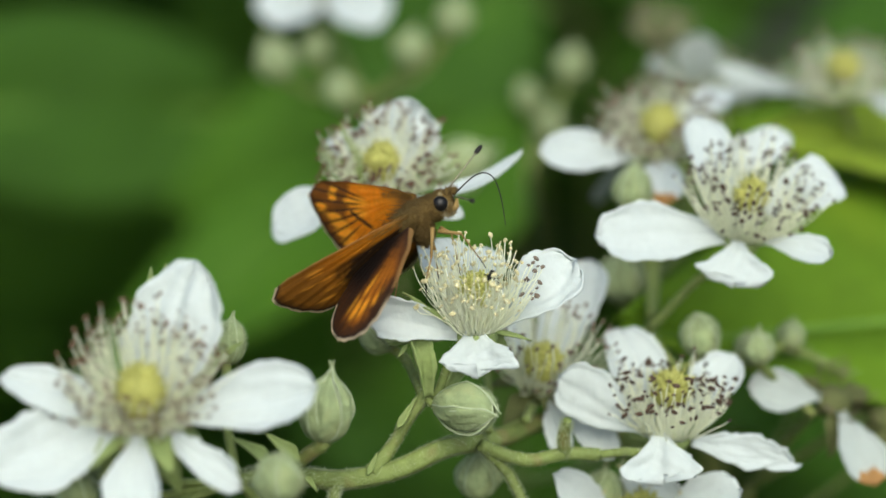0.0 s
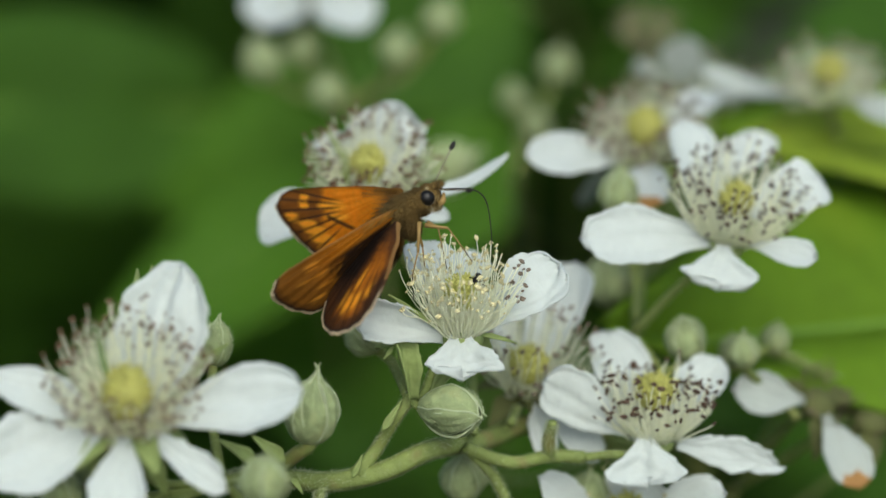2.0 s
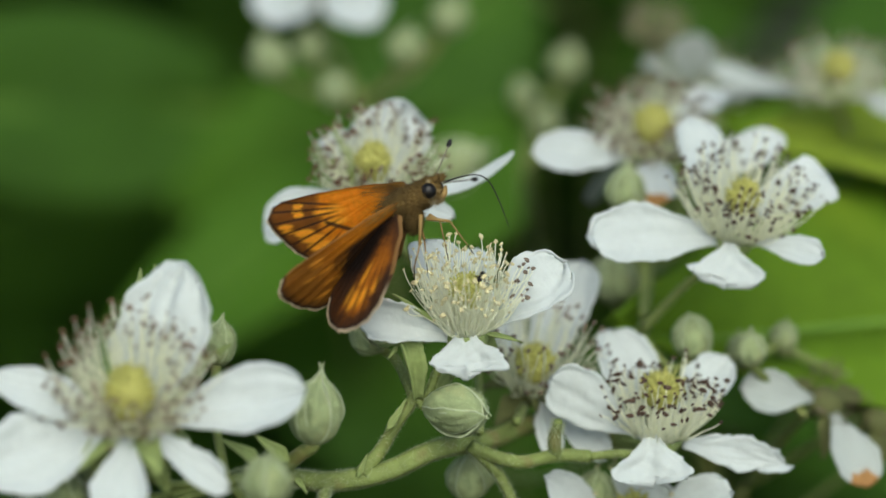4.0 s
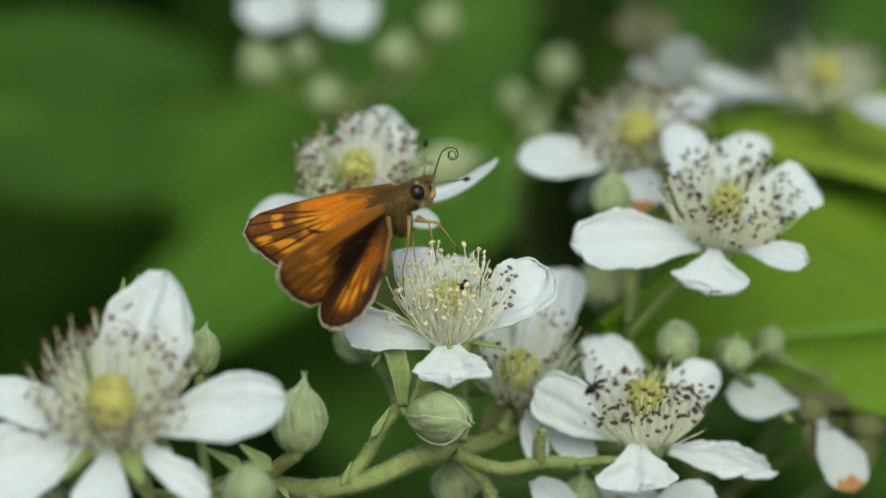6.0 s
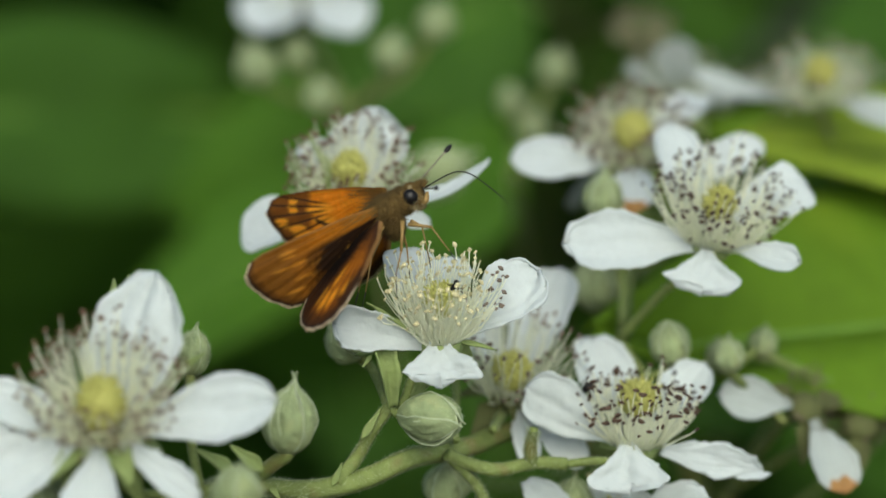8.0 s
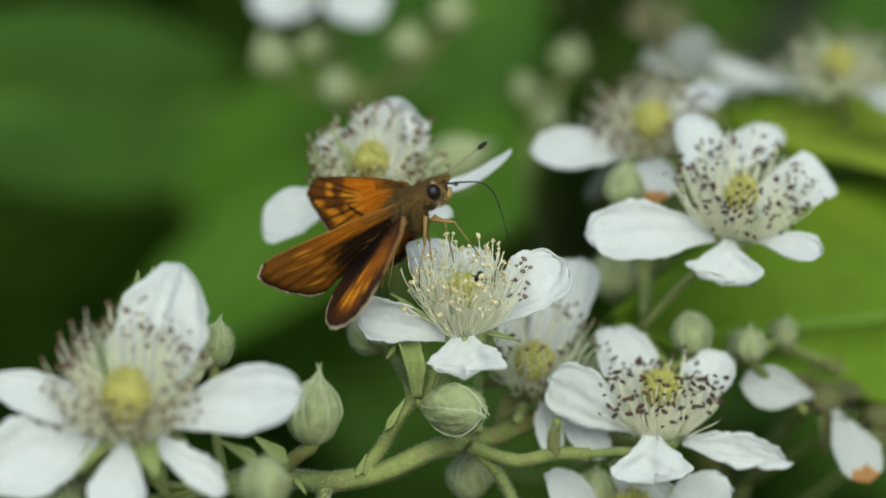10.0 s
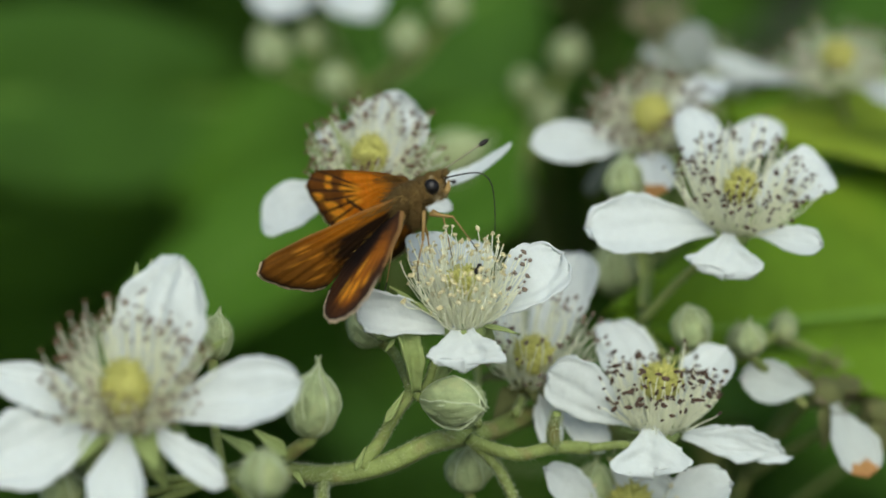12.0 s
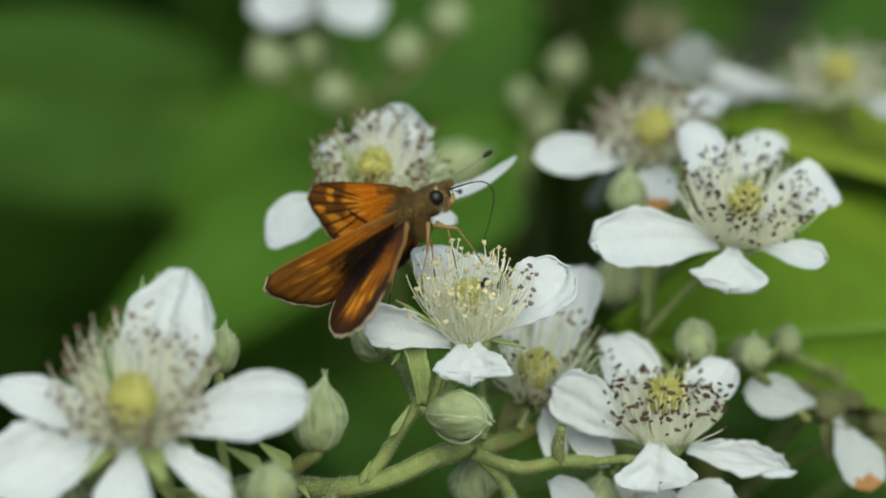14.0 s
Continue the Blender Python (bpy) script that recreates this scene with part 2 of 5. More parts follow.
def stamens(axis, rng, count, tall, spread, ring, anther, low=0.0, swirl=0.35, long=1.0, tall_back=0.0):
    """Threads that rise in rings from the rim of the cup and arch outwards, each with its anther. low: how far those at the front
    lie down; swirl: how crooked they are; long: the anthers' length."""
    s, u, d = frame_of(axis)
    threads, heads = [], []
    for k in range(count):
        a = math.tau * (k + rng.random() * 0.8) / count * 3.0
        o = s * math.cos(a) + u * math.sin(a)
        layer = (k % 3) / 2.0
        out = spread * (0.50 + 0.50 * layer) * rng.uniform(0.75, 1.15)
        up = tall * (1.0 - 0.30 * layer) * rng.uniform(0.7, 1.15)
        front = max(0.0, -o.y) ** 0.7
        up *= 1 - low * front + tall_back * max(0.0, o.y)
        out *= 1 - 0.45 * front * (low > 0)
        wob = V(rng.uniform(-1, 1), rng.uniform(-1, 1), rng.uniform(-1, 1))
        kink = V(rng.uniform(-1, 1), rng.uniform(-1, 1), rng.uniform(-1, 1)) * swirl
        b = o * ring * rng.uniform(0.8, 1.05) + d * rng.uniform(-0.1, 0.3)
        t = b + o * out + d * up + wob
        m = b + o * out * 0.60 + d * up * 0.45 + wob * 0.3 + kink * 0.35
        m2 = b + o * out * 0.90 + d * up * 0.82 + wob * 0.7 - kink * 0.3
        line = spline([b, m, m2, t], 3)
        threads.append(tube(line, (0.075, 0.055, 0.045), 5))
        size = anther * rng.uniform(0.6, 1.35)
        along = V(rng.uniform(-1, 1), rng.uniform(-1, 1), rng.uniform(-0.6, 0.6)).normalized()
        aside = along.orthogonal().normalized() * size * 0.34
        heads.append(join([ball(t + aside, along, size * long, size * rng.uniform(0.4, 0.55), 4, 5), ball(t - aside + along * size * 0.15, along, size * 0.85 * long, size * 0.45, 4, 5)]))
    return threads, heads


def pistils(centre, axis, rng, wide, tall, count=70):
    """The dome of little carpels, each with a short style."""
    s, u, d = frame_of(axis)
    out = [ball(centre - d * tall * 0.15, d, tall * 0.93, wide * 0.93, 10, 14)]
    for k in range(count):
        h = 1 - 1.25 * (k + 0.5) / count
        a = k * 2.39996
        r = math.sqrt(max(0.0, 1 - h * h))
        n = (s * math.cos(a) + u * math.sin(a)) * r + d * h
        p = centre + (s * math.cos(a) + u * math.sin(a)) * r * wide * 0.80 + d * h * tall * 0.80
        p = p + V(rng.gauss(0, 1), rng.gauss(0, 1), rng.gauss(0, 1)) * 0.10
        big = rng.uniform(0.65, 1.1)
        out.append(ball(p, n, 0.42 * big, 0.34 * big, 4, 6))
        q = p + (n + d * 0.4 + V(rng.gauss(0, 1), rng.gauss(0, 1), rng.gauss(0, 1)) * 0.25).normalized() * rng.uniform(0.4, 0.75)
        out.append(tube([p, q], (0.12, 0.07), 4))
        out.append(ball(q, n, 0.1, 0.12, 4, 5))
    return join(out)


def leafy_sepal(base, tip, wide, face, rng, bulge=0.9):
    return petal_shape(base, tip, wide, face, rng, bulge=bulge, cup=0.16, ruffle=0.6, lance=True, rows=14, cols=7)


def flower(name, base, axis, petals, label, seed, stalk=(), stamen=None, dome=(2.1, 2.3), old_dim=False, sepals=5, heads=None, leafs=None,
           dome_up=2.6, thick=0.42, mixed=None, thread=None, low=0.0, swirl=0.35, long=1.0, ring=2.2, tall_back=0.0, dry=False):
    """petals: tip, breadth and the shape's own settings. stalk: the way down to the stem."""
    rng = random.Random(seed)
    axis = axis.normalized()
    root = thing(name, base, label, "flower", "bramble flowers")
    skin = PETAL_OLD_DIM if old_dim else PETAL
    s, u, d = frame_of(axis)
    for tip, wide, opts in petals:
        way = tip - base
        out = (way - axis * way.dot(axis)).normalized()
        opts = dict(opts)
        mat = opts.pop("mat", skin)
        face = opts.pop("face", axis)
        tinted = opts.pop("tinted", None)
        root_at = opts.pop("start", base + out * 1.6) - base
        ob = part("petal", petal_shape(root_at, way, wide, face, rng, **opts), mat, root)
        if tinted:
            ob.data.materials.append(tinted)
            for f in ob.data.polygons:
                c = Vector(f.center) * 1000
                if (c - way).length < wide * 0.34 + 0.8 * noise.noise(c * 1.3):
                    f.material_index = 1
    cup = [ball(-d * 0.5, d, 1.3, 2.0, 6, 12)]
    green = SEPAL_DRY if thread or dry else SEPAL
    part("receptacle", join(cup), green, root)
    if sepals:
        for k in range(sepals):
            a = math.tau * (k + 0.35) / sepals
            o = s * math.cos(a) + u * math.sin(a)
            tip = o * rng.uniform(5.0, 6.4) - d * rng.uniform(1.6, 3.4)
            part("sepal", leafy_sepal(o * 1.3 - d * 0.6, tip, 2.7, d, rng), green, root)
    for tip, wide in leafs or ():
        way = tip - base
        part("sepal", leafy_sepal((way - axis * way.dot(axis)).normalized() * 1.3, way, wide, V(0, -1, 0.3), rng), green, root)
    cnt, tall, spread, size = stamen or (75, 4.6, 4.4, 0.28)
    th, hd = stamens(axis, rng, cnt, tall, spread, ring, size, low, swirl, long, tall_back)
    old_side = [mixed is not None and h[0][0].x > mixed for h in hd]
    for line, head, spent in zip(th, hd, old_side):
        st = part("stamen", line, thread or FILAMENT, root)
        part("anther", head, ANTHER_GREY if spent else heads or ANTHER_BROWN, st)
    if dome:
        part("column", ball(d * dome_up * 0.4, d, dome_up * 0.55, dome[0] * 0.75, 8, 12), FILAMENT, root)
        part("pistil_dome", pistils(d * dome_up, d, rng, *dome), PISTIL, root, "yellow-green dome of pistils")
    if stalk:
        line = spline([-d * 0.9, -d * 2.4, *[p - base for p in stalk]], 6)
        st = part("stalk", tube(line, thick, 8), STEM, root)
        part("down", hairs(line, thick, rng, 420, 0.30), DOWN, st, "fine pale down", "stuff")
    return root


def bud(base, axis, size, seed, stalk=(), plump=0.82, point=1.0, label="closed pale green bramble bud wrapped in downy sepals", thick=0.46, nose=0.0):
    """A closed bud: five sepals pressed together round it, meeting in a point."""
    rng = random.Random(seed)
    root = thing("flower_bud", base, label, "flower bud", "bramble buds")
    s, u, d = frame_of(axis)
    part("bud_core", ball(d * size * 0.85, d, size * 0.98, size * plump * 0.93 * (1 - nose), 9, 14, taper=0.12 - 1.3 * nose), BUD, root)
    for k in range(5):
        a0 = math.tau * k / 5 + 0.3 + rng.uniform(-0.2, 0.2)
        stray = V(rng.uniform(-1, 1), rng.uniform(-1, 1), rng.uniform(-1, 1)) * size * 0.16
        high = 1 + rng.uniform(-0.05, 0.1)
        grid = []
        for i in range(17):
            t = i / 16
            a = math.pi * (0.07 + 0.93 * t)
            rad = math.sin(min(a, math.pi * 0.93)) * size * plump * 1.03 * (1 - 0.12 * (0.5 - 0.5 * math.cos(a))) * (1 - nose * (0.5 + 0.5 * math.cos(a)))
            h = size * 0.85 - math.cos(a) * size * 0.99
            bend = max(0.0, t - 0.82) / 0.18
            if t > 0.88:
                h += (t - 0.88) * size * 3.0 * point * high
                rad *= max(0.14, 1 - (t - 0.88) * 8)
            half = 0.80 * (1 - 0.35 * t) * (1 + 0.10 * noise.noise(V(t * 7, k * 3, seed))) * (1 if t < 0.88 else 0.8)
            row = []
            for j in range(11):
                x = -1 + 2 * j / 10
                b = a0 + half * x + 0.55 * t
                swell = math.sin(math.pi * min(1, t + 0.1))
                lift = 1 + (0.06 * (x + 1) + 0.075 * math.exp(-(x / 0.14) ** 2) + 0.09 * abs(x) ** 6) * swell
                lift += 0.17 * noise.noise(V(k * 5 + t * 3, x * 2.2, seed)) + 0.09 * noise.noise(V(k * 9 + t * 7, x * 5.0, seed + 3))
                row.append((s * math.cos(b) + u * math.sin(b)) * rad * lift + d * h + stray * bend * bend)
            grid.append(row)
        sepal = part("sepal", sheet(grid, 0.12), BUD, root)
        rim = [row[-1] * 1.01 for row in grid[1:]] + [row[0] * 1.01 for row in grid[-2:0:-1]]
        part("felted_rim", tube(rim, 0.055 * size / 2, 5), DOWN, sepal, "pale felted rim")
    if stalk:
        line = spline([d * 0.2, -d * size * 0.18, *[p - base for p in stalk]], 6)
        st = part("stalk", tube(line, thick, 8), STEM, root)
        part("down", hairs(line, thick, rng, 180, 0.24), DOWN, st, "fine pale down", "stuff")
    fuzz = []
    for _ in range(1100):
        n = V(rng.gauss(0, 1), rng.gauss(0, 1), rng.gauss(0, 1)).normalized()
        p = d * size * (0.85 + 0.98 * n.dot(d)) + (n - d * n.dot(d)) * size * plump * 1.05 * (1 - nose * (0.5 - 0.5 * n.dot(d)))
        w = n.orthogonal().normalized() * 0.016
        e = p + (n + d * 0.5) * rng.uniform(0.12, 0.34)
        fuzz.append(([p + w, p - w, p + n.cross(w), e], [(0, 1, 3), (1, 2, 3), (2, 0, 3)]))
    part("down", join(fuzz), DOWN, root, "fine pale down", "stuff")
    return root


# ---- leaves ----
def leaf_shape(long, wide, seed, rows=40, cols=17, droop=0.12, teeth=16):
    """A bramble leaflet along +x, its upper side to +z: pointed, toothed, folded along its midrib and side veins."""
    sd = V(seed * 3.1, seed * 1.7, 0)
    grid = []
    for i in range(rows):
        t = i / (rows - 1)
        w = (math.sin(math.pi * min(1, t * 0.94 + 0.06) ** 0.78) ** 0.85) * (1 - 0.12 * t)
        w = max(w, 0.02)
        tooth = (t * teeth) % 1.0
        row = []
        for j in range(cols):
            x = -1 + 2 * j / (cols - 1)
            e = abs(x)
            half = wide / 2 * w * (1 + 0.07 * (tooth - 0.5) * (e > 0.95))
            vein = abs(((t * 9 - e * 1.6) % 1.0) - 0.5) * 2
            z = -0.10 * wide * (1 - e) ** 2 + 0.018 * wide * vein * min(1, e * 3) - droop * long * t * t
            z += 0.04 * wide * noise.noise(sd + V(t * 3, x * 1.5, 0)) - 0.05 * wide * e * e
            row.append(V(long * t + e * 0.10 * wide * 0.5, half * x, z))
        grid.append(row)
    return sheet(grid, 0.35)


def leaf(base, tip, wide, face, seed, mat, label, stalk=(), droop=0.1):
    """A leaflet from base to tip with its upper side towards face."""
    way = tip - base
    long = way.length
    ax = way.normalized()
    up = (face - ax * face.dot(ax)).normalized()
    turn = Matrix((ax, up.cross(ax), up)).transposed()
    root = thing("bramble_leaf", base, label, "leaf", "bramble leaves")
    shape = leaf_shape(long, wide, seed, droop=droop)
    part("blade", ([turn @ v for v in shape[0]], shape[1]), mat, root)
    rib = [turn @ V(long * t, 0, -0.10 * wide - droop * long * t * t - 0.25) for t in [k / 14 for k in range(15)]]
    part("midrib", tube(rib, (0.8, 0.2), 6), LEAF_RIB, root)
    if stalk:
        part("leaf_stalk", tube(spline([rib[0], *[p - base for p in stalk]], 5), 0.8, 7), STEM, root)
    return root


# ---- ground and thicket ----
def ground():
    bm = bmesh.new()
    n, far = 70, 60.0
    pts = {}
    for i in range(n + 1):
        for j in range(n + 1):
            a, b = (i / n * 2 - 1), (j / n * 2 - 1)
            x, y = far * a * abs(a) ** 1.6, far * b * abs(b) ** 1.6
            pts[i, j] = bm.verts.new((x, y, 0.05 * noise.noise(V(x * 1.4, y * 1.4, 0)) - 0.02))
    for i in range(n):
        for j in range(n):
            bm.faces.new((pts[i, j], pts[i + 1, j], pts[i + 1, j + 1], pts[i, j + 1]))
    me = bpy.data.meshes.new("ground")
    bm.to_mesh(me)
    bm.free()
    me.materials.append(SOIL)
    tagged(new("ground", me), "dark leaf-littered soil under the brambles", "ground", kind="structure")


def thicket():
    """The dense bramble growth behind the spray, down to the ground, with leaves added overhead, mostly unseen, to
    shade it.
    """
    rng = random.Random(11)
    shapes = []
    for k in range(1250):
        long = rng.uniform(60, 100)
        v, f = leaf_shape(long, long * 0.68, k, rows=9, cols=7, teeth=0, droop=0.2)
        deep = rng.uniform(300, 560)
        spot = V(rng.uniform(-260, 260), deep, rng.uniform(-420, 60) - 0.1 * deep)
        if k % 5 == 0:
            spot = V(rng.uniform(-300, 300), rng.uniform(200, 540), rng.uniform(-900, -280))
        elif k % 5 == 1:
            spot = V(rng.uniform(-130, 110), rng.uniform(290, 420), rng.uniform(-130, 90))
        elif k % 5 < 3:
            # Added mostly above the view, to keep light off the growth below.
            spot = V(rng.uniform(-320, 320), rng.uniform(330, 640), rng.uniform(60, 380))
        turn = Euler((rng.uniform(-0.7, 0.7) + 0.35, rng.uniform(-0.7, 0.7), rng.uniform(0, math.tau))).to_matrix()
        across, up = spot.x / (spot.y + REACH), spot.z / (spot.y + REACH)
        if spot.y < 640 and (-0.2 < across < -0.06 and -0.045 < up < 0.03 or 0.02 < across < 0.125 and 0.025 < up < 0.16
                             or across > 0.075 and -0.11 < up < -0.03 or -0.10 < across < -0.035 and 0.05 < up < 0.12):
            continue
        shapes.append(([turn @ p + spot for p in v], f))
    for k in range(2200):
        spot = V(rng.uniform(-1500, 1500), rng.uniform(150, 1700), rng.uniform(30, 1500))
        inside = math.hypot(spot.x / 1500, (spot.y - 950) / 850, spot.z / 1450)
        local = SPRAY.inverted() @ (spot * 0.001) * 1000
        across, up = local.x / (local.y + REACH), local.z / (local.y + REACH)
        if inside > 1 or inside < 0.62 or (abs(local.x) < 330 and local.y < 640 and local.z > -430) or (0.0 < across < 0.14 and 0.015 < up < 0.16):
            continue
        long = rng.uniform(70, 120)
        v, f = leaf_shape(long, long * 0.7, k, rows=8, cols=5, teeth=0, droop=0.2)
        turn = Euler((rng.uniform(-0.7, 0.7) + 0.35, rng.uniform(-0.7, 0.7), rng.uniform(0, math.tau))).to_matrix()
        shapes.append(([turn @ p + local for p in v], f))
    me = mesh_of("bramble_thicket", *join(shapes), LEAF)
    ob = new("bramble_thicket", me)
    ob.matrix_world = SPRAY
    tagged(ob, "dense dark green bramble foliage behind the flowers", "foliage", kind="stuff")


def canes():
    """Arching canes that carry the thicket."""
    rng = random.Random(5)
    for k in range(9):
        foot = V(rng.uniform(-900, 900), rng.uniform(500, 1300), 0)
        top = foot + V(rng.uniform(-300, 300), rng.uniform(-250, 100), rng.uniform(800, 1150))
        end = top + V(rng.uniform(-400, 400), rng.uniform(50, 300), rng.uniform(-250, -60))
        root = new("bramble_cane")
        root.location = foot * 0.001
        tagged(root, "arching thorny bramble cane inside the thicket", "cane", "bramble canes")
        line = spline([V(0, 0, -30), (top - foot) * 0.5 + V(0, 0, 120), top - foot, end - foot], 8)
        rod = part("cane", tube(line, (7, 4.5, 2.5), 9), STEM, root)
        part("prickles", hairs(line, 5, rng, 90, 8, 1.0), STEM, rod, "curved prickles", "stuff")


ground()
thicket()
canes()

# ---- stems ----
stem = thing("bramble_plant", V(55, 105, -1010), "hairy green bramble stem carrying the flower spray", "plant")
STEM_AT = V(55, 105, -1010)
for mm, thick in (
    ([V(55, 105, -1010), V(48, 80, -500), V(34, 50, -160), V(30.03, 53.2, -33.17), V(19.14, 27.6, -19.86), V(10.82, 18.00, -16.36), V(5.31, 10.00, -17.56), V(0.31, 3, -18.07), V(-4.31, 2, -20.07), V(-9.39, 0, -20.86), V(-14.31, -4, -20.00), V(-18.17, -7, -20.41)],
     (3.2, 2.4, 1.6, 1.3, 1.15, 0.95, 0.95, 0.95, 0.95, 0.95, 0.75, 0.6)),
):
    line = spline([p - STEM_AT for p in mm], 8)
    rachis = part("rachis", tube(line, thick, 20, 0.06), STEM, stem)
    part("down", hairs(line[48:], 0.9, random.Random(4), 3600, 0.42), DOWN, rachis, "fine pale down", "stuff")
for mm, thick in (
    ([V(-6.60, 1, -20.31), V(-4.82, 2, -18.17), V(-3.17, 1, -15.40), V(-1.38, 1.00, -12.89)], (0.75, 0.55, 0.6)),
    ([V(3.41, 4, -17.92), V(6.01, 5, -19.01), V(8.34, 5, -19.37), V(11.22, 6, -18.81), V(14.38, 7, -18.97)], 0.6),
    ([V(19.14, 27.6, -19.86), V(19.08, 24.4, -13.65), V(19.78, 21.2, -7.82)], 0.6),
    ([V(11.22, 6, -18.81), V(11.08, 5, -17.30), V(11.41, 4, -15.54)], (0.6, 0.6, 0.4)),
    ([V(19.14, 27.6, -19.86), V(14.54, 85.2, -23.10), V(12.65, 133.2, -8.55), V(10.76, 101.2, 2.74), V(9.77, 85, 8.10), V(11.08, 87.81, 13.66)], 0.38),
    ([V(19.14, 27.6, -19.86), V(7.00, 59.6, -24.08), V(-2.79, 78.8, -12.61), V(-6.64, 82, 9.00), V(-8.88, 82, 17.30)], 0.26),
    ([V(-9.39, 0, -20.86), V(-9.76, -1, -21.92), V(-9.83, -2, -23.52)], 0.5),
    ([V(30.03, 53.2, -33.17), V(47.76, 48.00, -18.67), V(44.28, 34.00, -14.31), V(37.89, 27.00, -11.43), V(33.01, 25.00, -8.84)], 0.34),
    ([V(3.41, 4, -17.92), V(6.03, 6, -20.73), V(7.58, 6, -23.84)], 0.5),
):
    line = spline([p - STEM_AT for p in mm], 8)
    side = part("side_stem", tube(line, thick, 15, 0.05), STEM, stem)
    part("down", hairs(line, 0.55, random.Random(len(line)), 800, 0.38), DOWN, side, "fine pale down", "stuff")
for base, tip, wide, bulge in (
    (V(-12.76, -5.00, -18.78), V(-15.72, -6.00, -16.37), 1.6, 0.4), (V(-15.17, -7.00, -18.67), V(-18.61, -8.00, -16.62), 1.4, 0.5), (V(-3.20, -0.60, -8.61), V(-4.06, -1.00, -9.72), 0.45, 0.1),
    (V(-4.21, 0.00, -16.26), V(-2.39, 0.00, -13.41), 0.8, 0.5),     (V(-6.84, 0, -20.45), V(-5.92, 0, -18.31), 0.6, 0.4), (V(-12.33, -3, -20.27), V(-11.18, -4, -21.71), 0.6, 0.5),
):
    part("bract", leafy_sepal(base - STEM_AT, tip - STEM_AT, wide, V(0.2, -1, 0.3), random.Random(3), bulge), SEPAL, stem)
for base, tip, wide, face in (
    (V(-1.57, 0.00, -13.31), V(-2.80, -0.50, -7.50), 2.1, V(0.5, -0.85, 0.2)), (V(0.25, 0.50, -13.43), V(2.49, 1.50, -10.30), 1.3, V(-0.3, -0.9, 0.2)),
):
    blade = petal_shape(base - STEM_AT, tip - STEM_AT, wide, face, random.Random(9), bulge=0.5, cup=0.6, ruffle=1.3, peak=0.7, claw=0.45, blunt=2.6, ragged=0.9, rows=18, cols=11)
    part("sheath", blade, SEPAL, stem, "downy green leaf sheath at the fork")

# ---- flowers, nearest first ----
flower("bramble_flower", V(-25.98, -15.00, -14.65), V(0.02, -0.56, 0.83), [
    (V(-21.57, -12.00, -1.18), 8.4, dict(bulge=-0.6, cup=0.10, ruffle=0.7, peak=0.5, ragged=1.3, claw=0.55, blunt=2.0)),
    (V(-37.76, -17.00, -10.78), 4.4, dict(bulge=0.6, peak=0.52, blunt=1.7, ragged=1.2, face=V(0.1, -0.9, 0.4))),
    (V(-39.00, -19.00, -18.78), 7.4, dict(bulge=0.0, ruffle=0.5, claw=0.2, peak=0.55, blunt=1.5, face=V(0.1, -0.95, 0.3))),
    (V(-26.53, -21.00, -23.81), 5.0, dict(bulge=0.6, ruffle=0.5, claw=0.2, face=V(0, -0.9, 0.4))),
    (V(-17.44, -18.00, -20.38), 2.8, dict(bulge=0.3, ruffle=0.8, ragged=2.2, peak=0.72, claw=0.3, face=V(0, -0.95, 0.3))),
    (V(-10.83, -17.00, -11.94), 5.9, dict(bulge=0.2, cup=0.14, ruffle=0.5, ragged=0.8, blunt=2.2, face=V(-0.1, -0.95, 0.3))),
], "open white bramble flower with brown-tipped stamens and wide petals", 21,
    stalk=(V(-24.08, -8, -20.35), V(-18.17, -7, -20.41)), leafs=((V(-25.92, -5.00, -1.66), 2.6), (V(-24.66, -5.00, -1.26), 1.4), (V(-17.77, -7.00, -8.24), 2.2), (V(-29.24, -14.00, -19.72), 3.4), (V(-22.72, -13.00, -21.25), 3.0)),
    stamen=(270, 6.5, 5.1, 0.25), heads=ANTHER_RUST, dome=(2.15, 2.9), dome_up=3.0, low=0.5, tall_back=0.35)
flower("bramble_flower", V(3.01, 0.00, -7.50), V(0.0, -0.36, 0.93), [
    (V(11.91, 2.00, -1.18), 6.2, dict(bulge=0.2, cup=0.12, ruffle=0.55, blunt=2.5, peak=0.7, face=V(-0.2, -0.9, 0.4))),
    (V(-6.49, -2.00, -5.83), 3.8, dict(bulge=0.0, cup=0.3, blunt=4.5, peak=0.7, ragged=1.6, claw=0.4, face=V(0.05, -1, 0.1))),
    (V(3.13, -3.00, -11.27), 7.4, dict(bulge=0.5, fan=True, ruffle=0.45, ragged=1.4, claw=0.2, peak=0.76, start=V(2.75, -1.00, -7.27), face=V(0, -0.95, 0.3))),
    (V(-0.83, 7.00, 0.83), 5.2, dict(bulge=0.5, claw=0.35)),
    (V(3.98, 9.00, 0.05), 4.0, dict(bulge=0.5)),
], "white bramble flower with cream stamens where the butterfly feeds", 22,
    thick=0.5, stalk=(V(1.74, 2.00, -8.78), V(0.61, 1.00, -10.44), V(-0.26, 1.00, -12.74), V(-1.02, 1.00, -13.66)), leafs=((V(8.08, 1.00, -8.34), 0.5), (V(-3.65, -2.00, -3.90), 0.5), (V(-4.84, 3.00, -8.80), 1.5), (V(5.75, 5.00, -9.89), 1.8)),
    stamen=(200, 7.2, 3.9, 0.25), heads=ANTHER_CREAM, dome=(1.5, 1.6), dome_up=4.0, mixed=4.0, low=0.16, swirl=1.0, ring=1.5, sepals=0)
